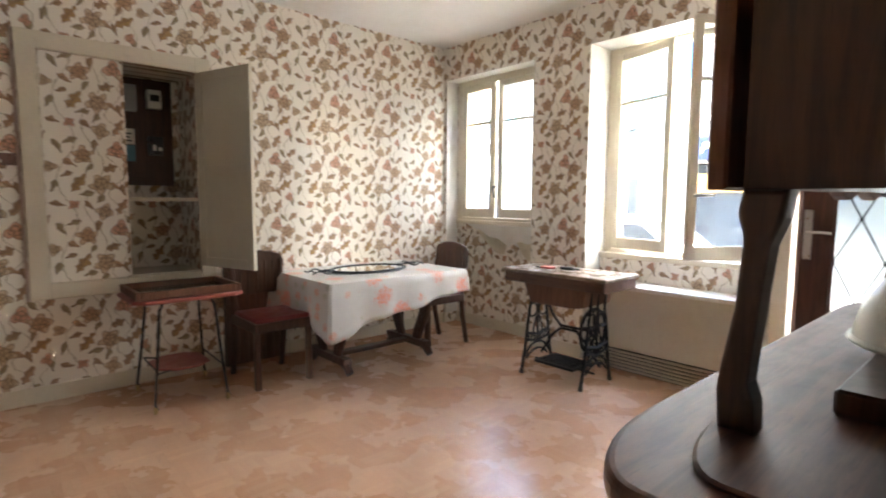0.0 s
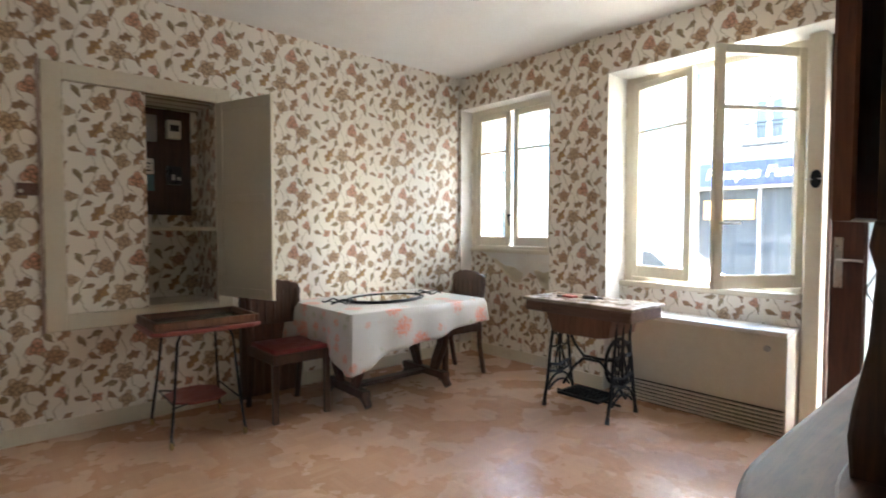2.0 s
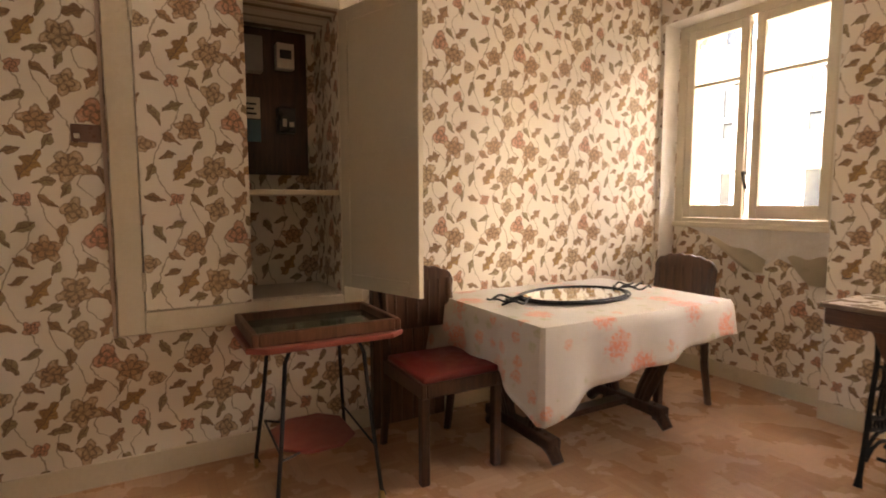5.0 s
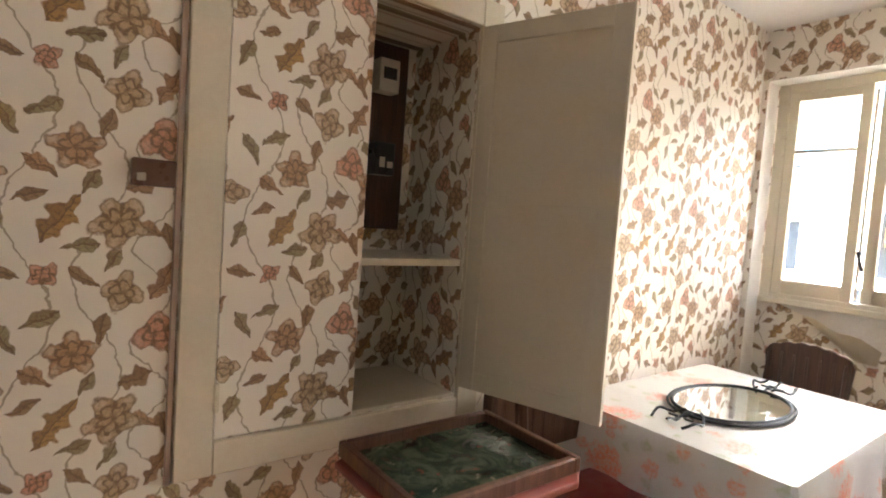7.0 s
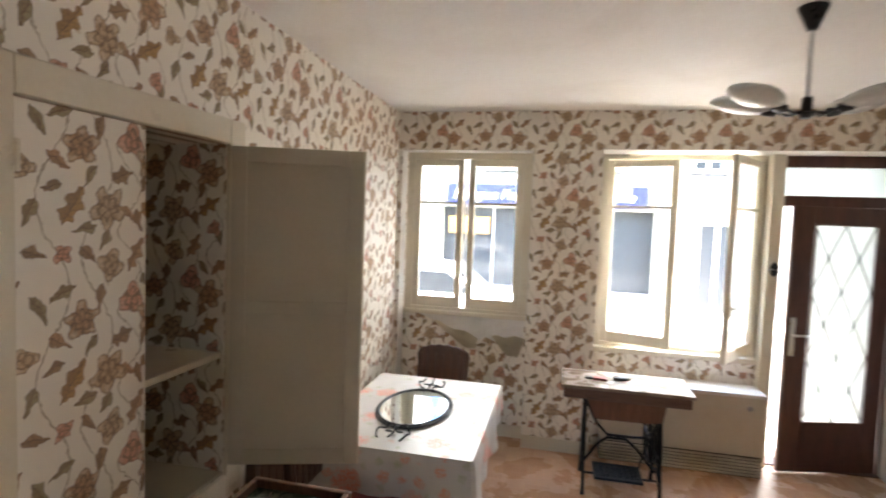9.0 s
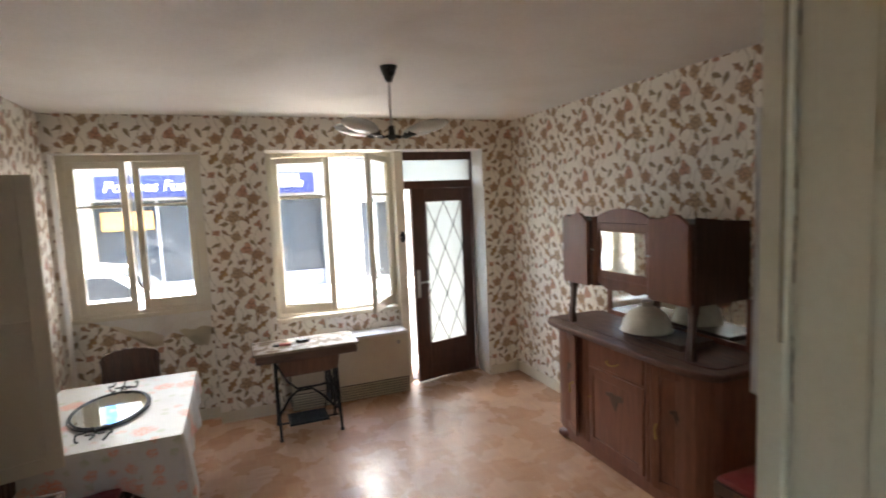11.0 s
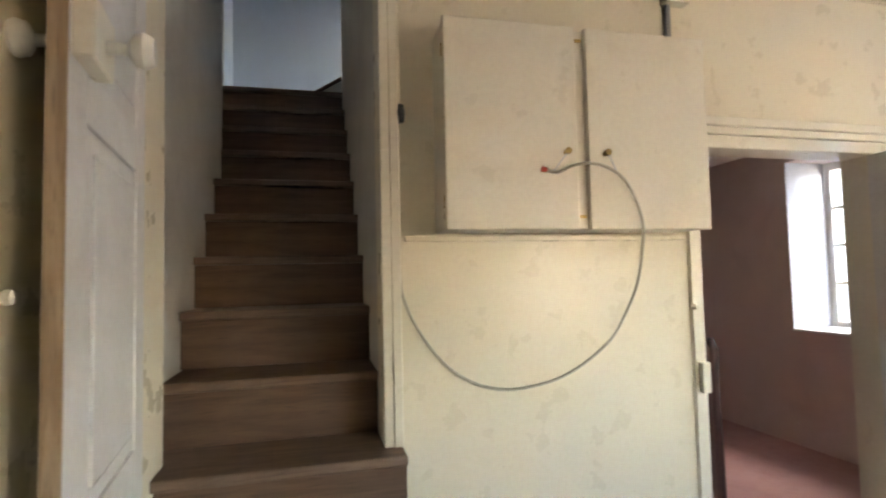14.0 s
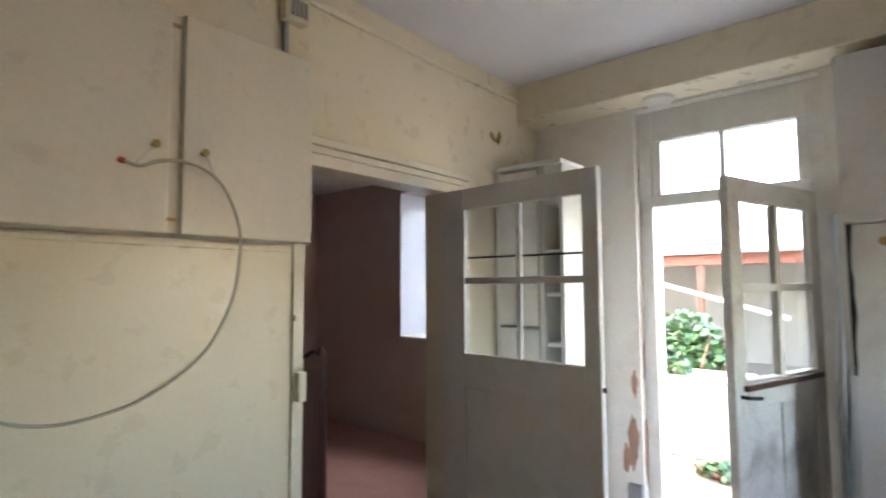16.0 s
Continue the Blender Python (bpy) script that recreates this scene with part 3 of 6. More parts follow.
# ---- windows and doors of the front room ----
def casement(parent, m, w, z0, z1, bar, mat=None, name="casement"):
    """A glazed leaf hinged on its local upright axis, running along +x, with one glazing bar."""
    mat = mat or CREAM_WOOD
    f = 0.055
    leaf = part(name, B(((0, -0.02, z0), (f, 0.02, z1)), ((w - f, -0.02, z0), (w, 0.02, z1)), ((f, -0.018, z0), (w - f, 0.018, z0 + 0.085)), ((f, -0.018, z1 - f), (w - f, 0.018, z1)), bevel=0.004), mat, parent)
    leaf.matrix_basis = m
    part("glazing_bar", B(((f, -0.014, bar - 0.011), (w - f, 0.014, bar + 0.011)), bevel=0.003), mat, leaf)
    for a, b in ((z0 + 0.085, bar - 0.011), (bar + 0.011, z1 - f)):
        p = part("pane", B(((f - 0.004, -0.002, a - 0.003), (w - f + 0.004, 0.002, b + 0.003))), WINDOW_GLASS, leaf)
        p.visible_shadow = False
    return leaf


win = thing("window_1", pose(0, 0, 0), "cream-painted wooden casement window with two closed leaves", "window")
win["kind"] = "structure"
part("window_frame", B(((A0 + 0.01, 0.15, AS), (0.105, 0.2, AT - 0.005)), ((1.03, 0.15, AS), (A1 - 0.006, 0.2, AT - 0.005)), ((0.105, 0.15, AT - 0.06), (1.03, 0.2, AT - 0.005)), ((0.105, 0.15, AS), (1.03, 0.2, AS + 0.04)), bevel=0.004), CREAM_WOOD, win)
part("window_sill", B(((A0 + 0.012, 0.125, AS - 0.025), (A1 - 0.012, 0.149, AS + 0.012)), bevel=0.006, seg=2), CREAM_WOOD, win)
la = casement(win, pose(0.106, 0.172, 0), 0.425, AS + 0.042, AT - 0.062, 1.962)
ra = casement(win, pose(1.029, 0.172, 0, 0, 0, 180), 0.455, AS + 0.042, AT - 0.062, 1.962)
rod = tube(bmesh.new(), [(0.552, 0.142, AS + 0.06), (0.552, 0.142, AT - 0.1)], 0.007)
part("bolt_rod", rod, CREAM_WOOD, win, "cream-painted espagnolette rod")
part("bolt_handle", tube(tube(bmesh.new(), [(0.552, 0.148, 1.36), (0.552, 0.115, 1.36)], 0.012), [(0.552, 0.115, 1.365), (0.56, 0.11, 1.32), (0.58, 0.11, 1.26)], [0.01, 0.008, 0.011]), BLACK_IRON, win)

win = thing("window_2", pose(0, 0, 0), "cream-painted casement window with both leaves standing ajar", "window")
win["kind"] = "structure"
part("window_frame", B(((N0 + 0.006, 0.27, WBS), (1.705, 0.34, NT - 0.006)), ((2.835, 0.27, WBS), (WB1 + 0.01, 0.34, NT - 0.006)), ((1.705, 0.27, NT - 0.05), (2.835, 0.34, NT - 0.006)), ((1.705, 0.27, WBS), (2.835, 0.34, WBS + 0.045)), bevel=0.004), CREAM_WOOD, win)
part("window_sill", B(((N0 + 0.008, 0.19, WBS - 0.03), (WB1, 0.268, WBS + 0.012)), bevel=0.006, seg=2), CREAM_WOOD, win)
lb = casement(win, pose(1.705, 0.29, 0, 0, 0, -17), 0.54, WBS + 0.048, NT - 0.055, 1.975)
rb = casement(win, pose(2.83, 0.285, 0, 0, 0, 180 + 57), 0.61, WBS + 0.048, NT - 0.055, 1.975)
part("handle", tube(tube(bmesh.new(), [(0.573, 0.02, 1.27), (0.573, 0.05, 1.27)], 0.011), [(0.573, 0.05, 1.272), (0.515, 0.055, 1.27), (0.465, 0.053, 1.272)], [0.009, 0.007, 0.009]), CHROME, rb, "dull metal lever handle")
part("lock_case", B(((0.559, 0.019, 1.2), (0.587, 0.026, 1.34)), bevel=0.004), CREAM_WOOD, rb)

post = setting("door_post", B(((WB1 + 0.012, 0.17, 0.0), (2.966, 0.34, NT - 0.006)), bevel=0.006), CREAM_WOOD, "cream-painted wooden post between window and door", "post")
bell = thing("bell_pull", pose(2.928, 0.17, 1.535), "dark oval bell plate on the cream door post", "bell")
part("plate", slab(bmesh.new(), [(0.03 * math.cos(a * math.tau / 20), 0.055 * math.sin(a * math.tau / 20)) for a in range(20)], -0.012, 0.0, "y", 0.003), BLACK_IRON, bell)
part("knob", lathe(bmesh.new(), [(0, 0.0), (0.012, 0.004), (0.014, 0.012), (0, 0.02)], 12), BLACK_IRON, bell).matrix_basis = pose(0, -0.012, 0, 90)
part("spindle", tube(bmesh.new(), [(-0.055, -0.015, 0), (0.045, -0.015, 0)], 0.004), CHROME, bell)

door = thing("door_1", pose(0, 0, 0), "dark reddish-brown front door with ribbed glass and iron lattice", "door")
door["kind"] = "structure"
DY = 0.29
part("door_frame", B(((2.967, DY - 0.02, 0), (2.985, DY + 0.06, NT - 0.006)), ((3.757, DY - 0.02, 0), (N1 - 0.006, DY + 0.06, NT - 0.006)), ((2.985, DY - 0.02, 2.315), (3.757, DY + 0.06, NT - 0.006)), ((2.985, DY - 0.02, 2.02), (3.757, DY + 0.05, 2.1))), DARK_DOOR, door)
p = part("transom_pane", B(((2.985, DY + 0.015, 2.1), (3.757, DY + 0.02, 2.315))), RIBBED, door)
p.visible_shadow = False
GX0, GX1, GZ0, GZ1 = 3.155, 3.64, 0.39, 1.892
leaf = part("door_leaf", B(((3.0, DY, 0.012), (GX0, DY + 0.042, 2.018)), ((GX1, DY, 0.012), (3.755, DY + 0.042, 2.018)), ((GX0, DY, 0.012), (GX1, DY + 0.042, GZ0)), ((GX0, DY, GZ1), (GX1, DY + 0.042, 2.018)), bevel=0.003), DARK_DOOR, door)
leaf.matrix_basis = pose(3.755, DY, 0, 0, 0, 14) @ pose(-3.755, -DY, 0)
part("glass_bead", B(((GX0, DY - 0.006, GZ0), (GX0 + 0.014, DY + 0.0, GZ1)), ((GX1 - 0.014, DY - 0.006, GZ0), (GX1, DY, GZ1)), ((GX0 + 0.014, DY - 0.006, GZ0), (GX1 - 0.014, DY, GZ0 + 0.014)), ((GX0 + 0.014, DY - 0.006, GZ1 - 0.014), (GX1 - 0.014, DY, GZ1))), DARK_DOOR, leaf)
p = part("glass_pane", B(((GX0, DY + 0.022, GZ0), (GX1, DY + 0.026, GZ1))), RIBBED, leaf)
p.visible_shadow = False
gw, gh = GX1 - GX0 - 0.02, (GZ1 - GZ0 - 0.02) / 6
for k in range(6):
    for j in range(2):
        for s in (0, 1):
            xa, xb = ((0.0, 0.25), (0.5, 0.25))[s] if k % 2 == 0 else ((0.25, 0.0), (0.25, 0.5))[s]
            x0, x1 = GX0 + 0.01 + gw * (xa + 0.5 * j), GX0 + 0.01 + gw * (xb + 0.5 * j)
            z1, z0 = GZ1 - 0.01 - gh * k, GZ1 - 0.01 - gh * (k + 1)
            part("lattice_bar", tube(bmesh.new(), [(x0, DY + 0.012, z1), (x1, DY + 0.012, z0)], 0.0045, 5), BLACK_IRON, leaf)
bm = bmesh.new()
for k in range(7):
    for xx in ((0, 0.5, 1) if k % 2 == 0 else (0.25, 0.75)):
        lathe(bm, [(0, -0.01), (0.011, -0.005), (0.013, 0.0), (0.011, 0.005), (0, 0.01)], 8, (GX0 + 0.01 + gw * xx, DY + 0.01, GZ1 - 0.01 - gh * k))
part("lattice_knots", bm, BLACK_IRON, leaf)
part("lock_plate", B(((3.018, DY - 0.008, 0.90), (3.058, DY, 1.19)), bevel=0.004), CHROME, leaf, "worn metal lock plate")
part("door_handle", tube(tube(bmesh.new(), [(3.038, DY - 0.008, 1.06), (3.038, DY - 0.045, 1.06)], 0.009), [(3.034, DY - 0.045, 1.06), (3.09, DY - 0.05, 1.062), (3.145, DY - 0.045, 1.058)], [0.01, 0.008, 0.009]), CHROME, leaf)
part("threshold", B(((2.967, DY - 0.05, 0.0), (N1 - 0.005, DY + 0.1, 0.01))), DARK_DOOR, door)

# torn paper under the small window
torn = thing("torn_wallpaper", pose(0, 0, 0), "bare cream patch with torn wallpaper flaps below the window", "peeling paper")
edge = [(0.16, 1.003), (1.09, 1.003), (1.085, 0.83), (1.02, 0.76), (0.95, 0.735), (0.86, 0.8), (0.76, 0.84), (0.69, 0.79), (0.62, 0.775), (0.5, 0.86), (0.36, 0.93)]
part("bare_patch", slab(bmesh.new(), edge, 0.163, 0.1695, "y"), WHITE_WOOD, torn, "bare cream backing paper")
for a, b, tip in (((0.3, 0.95), (0.7, 0.83), (0.64, 0.74)), ((0.82, 0.85), (1.09, 0.86), (1.0, 0.70))):
    bm = bmesh.new()
    rows = []
    for i in range(9):
        u = i / 8
        row = []
        for k in range(5):
            v = k / 4
            x = (a[0] + (b[0] - a[0]) * u) * (1 - v) + (tip[0] + (u - 0.5) * 0.1) * v
            z = (a[1] + (b[1] - a[1]) * u) * (1 - v) + tip[1] * v + 0.012 * math.sin(u * 11) * (1 - v)
            row.append(bm.verts.new((x, 0.160 - 0.05 * math.sin(v * 2.4) * (0.4 + 0.6 * math.sin(u * 3.1)), z)))
        rows.append(row)
    for p, q in zip(rows, rows[1:]):
        for k in range(4):
            bm.faces.new((p[k], q[k], q[k + 1], p[k + 1]))
    bmesh.ops.solidify(bm, geom=bm.faces[:], thickness=0.0015)
    part("flap", bm, CREAM, torn, "curling torn paper flap", smooth=True)

# ---- wall cupboard ----
cup = thing("wall_cupboard", pose(0, 0, 0), "built-in wall cupboard, papered door shut, taupe door open", "cupboard")
for lo, hi in (((0.0005, -3.29, 0.625), (0.024, CY0, 2.2)), ((0.0005, CY1, 0.625), (0.024, -2.222, 2.2)), ((0.0005, CY0, 0.625), (0.023, CY1, CZ0)), ((0.0005, CY0, CZ1), (0.023, CY1, 2.2))):
    part("surround_board", B((lo, hi), bevel=0.004), CREAM_WOOD, cup)
pd = part("papered_door", B(((-0.016, CY0 + 0.005, CZ0 + 0.004), (0.008, -2.752, CZ1 - 0.004)), bevel=0.002), PAPER_W, cup, "door covered in the floral wallpaper")
for z in (0.85, 1.95):
    part("hinge", tube(bmesh.new(), [(0.026, CY0 + 0.002, z - 0.04), (0.026, CY0 + 0.002, z + 0.04)], 0.008), CREAM_WOOD, pd)
od = part("open_door", B(((0.03, -0.006, 0.79), (0.505, 0.008, 2.07))), TAUPE, cup)
for lo, hi in (((0.0, -0.012, 0.765), (0.06, 0.012, 2.095)), ((0.475, -0.012, 0.765), (0.535, 0.012, 2.095))):
    part("stile", B((lo, hi), bevel=0.002), TAUPE, od)
for z0, z1 in ((0.765, 0.83), (2.03, 2.095), (1.41, 1.46)):
    part("rail", B(((0.0605, -0.0115, z0), (0.4745, 0.0115, z1)), bevel=0.002), TAUPE, od)
od.matrix_basis = pose(0.024, -2.312, 0, 0, 0, 18.3)
part("edge_strip", B(((0.535, -0.0125, 0.765), (0.54, 0.0125, 2.095))), CREAM_WOOD, od, "paler painted door edge")
part("shelf", B(((-0.42, CY0 + 0.002, 1.217), (-0.012, CY1 - 0.002, 1.242)), bevel=0.002), CREAM_WOOD, cup)
part("bottom_board", B(((-0.42, CY0 + 0.002, CZ0), (0.0, CY1 - 0.002, CZ0 + 0.012))), TAUPE, cup)
board = thing("meter_board", pose(-0.419, -2.56, 1.33), "dark brown electric meter board inside the wall cupboard", "meter board")
part("backboard", B(((0, -0.15, 0), (0.025, 0.19, 0.76)), bevel=0.004), DARK_WOOD, board)
for y0, y1, z0, z1, mat, nm in ((-0.14, -0.05, 0.52, 0.7, PLASTIC_G, "fuse_box"), (0.02, 0.11, 0.55, 0.68, PLASTIC_W, "meter"), (-0.14, -0.06, 0.29, 0.4, PLASTIC_W, "notice"), (-0.14, -0.06, 0.17, 0.285, plain("teal_card", (0.08, 0.2, 0.24), 0.5), "card"), (0.02, 0.11, 0.22, 0.35, BLACK, "breaker")):
    ob = part(nm, B(((0.026, y0, z0), (0.09 if nm in ("fuse_box", "meter", "breaker") else 0.03, y1, z1)), bevel=0.003), mat, board)
    if nm == "meter":
        part("meter_window", B(((0.091, 0.035, 0.6), (0.093, 0.095, 0.645))), BLACK, ob)
    if nm == "breaker":
        part("switch", B(((0.091, 0.04, 0.25), (0.1, 0.06, 0.29)), ((0.091, 0.075, 0.25), (0.094, 0.1, 0.275))), PLASTIC_W, ob)
    if nm == "notice":
        part("print", B(*[((0.0305, -0.13, 0.31 + 0.025 * k), (0.0312, -0.08 - 0.012 * (k % 2), 0.32 + 0.025 * k)) for k in range(3)]), BLACK, ob, "unreadable lines of print")

sw = thing("light_switch", pose(0.0, -3.355, 1.455), "brown switch box with a white button on the wallpaper", "switch")
part("cover", B(((0, -0.055, -0.034), (0.03, 0.045, 0.034)), bevel=0.004, seg=2), plain("brown_bakelite", (0.19, 0.11, 0.085), 0.3), sw)
part("button", B(((0.03, -0.045, -0.022), (0.037, -0.025, -0.002)), bevel=0.002), PLASTIC_W, sw)
# Brown strip: the shadow along the frame's outer moulding, put in as colour.
tagged(part("frame_shadow_edge", B(((0.0, -3.309, 0.62), (0.014, -3.293, 2.2)), bevel=0.003), plain("pinkish_brown_shadow_edge", (0.5, 0.38, 0.32), 0.4)), "slim brown strip for the shadowed moulding edge of the cupboard frame", "cable trunking")

# ---- serving trolley with tray ----
tro = thing("serving_trolley", pose(0, 0, 0), "small red-topped trolley with splayed dark tube legs", "trolley")
out = [(0.10, -2.80), (0.14, -2.87), (0.54, -2.87), (0.59, -2.80), (0.59, -2.30), (0.54, -2.235), (0.14, -2.235), (0.10, -2.30)]
part("top", slab(bmesh.new(), out, 0.622, 0.645, "z", 0.006, 2), RED_TRAY, tro)
out = [(0.22, -2.66), (0.30, -2.75), (0.50, -2.75), (0.58, -2.66), (0.58, -2.52), (0.50, -2.44), (0.30, -2.44), (0.22, -2.52)]
part("lower_shelf", slab(bmesh.new(), out, 0.205, 0.218, "z", 0.004), RED_TRAY, tro)
for (fx, fy) in ((0.17, -2.79), (0.66, -2.80), (0.685, -2.40), (0.15, -2.37)):
    tx, ty = (0.2 if fx < 0.4 else 0.5), (-2.70 if fy < -2.6 else -2.42)
    pts = [(tx, ty + (0.05 if fy < -2.6 else -0.05), 0.615), (tx, ty, 0.61), (tx + (fx - tx) * 0.25, ty + (fy - ty) * 0.3, 0.57), (tx + (fx - tx) * 0.6, ty + (fy - ty) * 0.62, 0.3), (fx, fy, 0.045)]
    lg = part("leg", tube(bmesh.new(), pts, 0.0085, 8), DARK_TUBE, tro, smooth=True)
    part("castor", lathe(bmesh.new(), [(0, -0.01), (0.02, -0.008), (0.021, 0.008), (0, 0.01)], 12), BRASS, lg).matrix_basis = pose(fx, fy, 0.0215, 90)
    part("castor_fork", tube(bmesh.new(), [(fx, fy, 0.06), (fx, fy + 0.014, 0.022)], 0.006), DARK_TUBE, lg)
for a, b in (((0.187, -2.75, 0.215), (0.6, -2.76, 0.215)), ((0.62, -2.41, 0.215), (0.17, -2.39, 0.215)), ((0.187, -2.75, 0.215), (0.3, -2.6, 0.21)), ((0.6, -2.76, 0.215), (0.5, -2.6, 0.205))):
    part("brace", tube(bmesh.new(), [a, b], 0.005), DARK_TUBE, tro)
tray = thing("picture_tray", pose(0.335, -2.55, 0.646), "brown wooden tray with a dark green picture base", "tray")
part("rim", B(((-0.22, -0.3, 0), (0.22, -0.275, 0.05)), ((-0.22, 0.275, 0), (0.22, 0.3, 0.05)), ((-0.22, -0.275, 0), (-0.195, 0.275, 0.05)), ((0.195, -0.275, 0), (0.22, 0.275, 0.05)), bevel=0.004), BROWN_WOOD, tray)
nn = Nodes("faded_garden_print")
cc = nn.mix(nn.ramp(nn.noise(9.0, 6.0, None, 0.7, 1.5), 0.4, 0.6, 0, 1), rgb(0.03, 0.055, 0.04), rgb(0.13, 0.17, 0.12))
cc = nn.mix(nn.ramp(nn.noise(14.0, 5.0, None, 0.7, 1.0), 0.62, 0.7, 0, 0.9), cc, rgb(0.5, 0.45, 0.36))
cc = nn.mix(nn.ramp(nn.noise(23.0, 4.0), 0.66, 0.72, 0, 0.8), cc, rgb(0.35, 0.09, 0.07))
part("picture", B(((-0.195, -0.275, 0.004), (0.195, 0.275, 0.016))), nn.done(cc, 0.12), tray, "dark green picture under glass")


# ---- chairs ----
def dining_chair(m, label, seat_h=0.45, w=0.4, d=0.42, back=True):
    """A wooden chair with a red padded seat; it faces +y, its back at y = 0."""
    ch = thing("dining_chair", m, label, "chair", "wooden chairs with red seats")
    part("seat", B(((-w / 2 + 0.012, 0.03, seat_h - 0.018), (w / 2 - 0.012, d - 0.006, seat_h + 0.016)), bevel=0.014, seg=3), RED_SEAT, ch, smooth=True)
    part("seat_frame", B(((-w / 2, 0.0, seat_h - 0.075), (-w / 2 + 0.024, d, seat_h - 0.012)), ((w / 2 - 0.024, 0, seat_h - 0.075), (w / 2, d, seat_h - 0.012)), ((-w / 2 + 0.024, d - 0.024, seat_h - 0.075), (w / 2 - 0.024, d, seat_h - 0.012)), ((-w / 2 + 0.024, 0, seat_h - 0.075), (w / 2 - 0.024, 0.024, seat_h - 0.012)), bevel=0.004), DARK_WOOD, ch)
    for sx in (-1, 1):
        x = sx * (w / 2 - 0.02)
        bm = bmesh.new()
        box(bm, (x - 0.019, d - 0.042, 0), (x + 0.019, d - 0.004, seat_h - 0.076), 0.003)
        part("leg", bm, DARK_WOOD, ch)
        top = 0.8 if back else seat_h - 0.02
        part("leg", tube(bmesh.new(), [(x, -0.045, 0), (x, 0.008, 0.25), (x, 0.014, seat_h), (x * 0.98, -0.03, max(top, seat_h + 0.01))], [0.02, 0.021, 0.022, 0.018], 8), DARK_WOOD, ch, smooth=True)
    if back:
        n = 24
        low = [(-w / 2 + 0.02, 0.56), (w / 2 - 0.02, 0.56)]
        rim = []
        for i in range(n + 1):
            u = 1 - 2 * i / n
            rim.append((u * (w / 2 + 0.005), 0.79 + 0.075 * math.sqrt(max(0, 1 - u * u)) + 0.008 * abs(math.sin(i * math.pi / 4))))
        bk = part("backrest", slab(bmesh.new(), low + rim, -0.045, -0.022, "y", 0.004), DARK_WOOD, ch, "dark wooden back with a scalloped crest")
        for i in range(5):
            xx = -0.12 + 0.06 * i
            part("groove_bead", B(((xx - 0.006, -0.022, 0.58), (xx + 0.006, -0.016, 0.8)), bevel=0.002), DARK_WOOD, bk)
    return ch


dining_chair(pose(0.27, -2.02, 0, 0, 0, -90), "dark wooden chair with red seat beside the draped table")
dining_chair(pose(0.52, -0.40, 0, 0, 0, 180), "dark wooden chair with scalloped back pushed under the table")
dining_chair(pose(0.09, -3.94, 0, 0, 0, -90), "low dark wooden chair with red seat by the papered wall", seat_h=0.41, back=False)
dining_chair(pose(3.715, -3.36, 0, 0, 0, 0), "dark wooden chair with red seat at the end of the sideboard", seat_h=0.42, w=0.36, d=0.31, back=False)

pan = thing("leaning_board", pose(0.02, -1.94, 0), "grooved brown wooden panel leaning against the papered wall", "board")
for i in range(6):
    part("board", B(((0, -0.2 + i * 0.066, 0.0), (0.018, -0.2 + i * 0.066 + 0.063, 0.74)), bevel=0.003), BROWN_WOOD, pan)
part("edge_post", B(((0.0, -0.245, 0), (0.05, -0.204, 0.75)), bevel=0.004), DARK_WOOD, pan)

# ---- table with oilcloth ----
tab = thing("dining_table", pose(0.57, -1.25, 0), "dark wooden table on two curved trestles with low stretcher", "table")
part("tabletop", B(((-0.42, -0.58, 0.655), (0.41, 0.57, 0.69)), bevel=0.008, seg=2), DARK_WOOD, tab)
for sy in (-0.37, 0.36):
    tr = part("trestle_foot", B(((-0.27, sy - 0.035, 0.07), (0.25, sy + 0.035, 0.125)), bevel=0.01, seg=2), DARK_WOOD, tab)
    for sx in (-1, 1):
        pts = [(sx * 0.1, sy, 0.12), (sx * 0.13, sy, 0.2), (sx * 0.2, sy, 0.34), (sx * 0.235, sy, 0.5), (sx * 0.2, sy, 0.65)]
        bm = bmesh.new()
        wd = [0.036, 0.045, 0.05, 0.045, 0.05]
        for j in range(3):
            tube(bm, [(p[0] + (j - 1) * 0.026, p[1], p[2]) for p in pts], [k * 0.55 for k in wd], 8)
        part("curved_upright", bm, DARK_WOOD, tr, smooth=True)
        part("paw", tube(bmesh.new(), [(sx * 0.17, sy, 0.1), (sx * 0.23, sy, 0.07), (sx * 0.27, sy, 0.022)], [0.036, 0.034, 0.028], 8), DARK_WOOD, tr, smooth=True)
part("stretcher", B(((-0.04, -0.37, 0.085), (0.04, 0.36, 0.115)), bevel=0.006, seg=2), DARK_WOOD, tab)

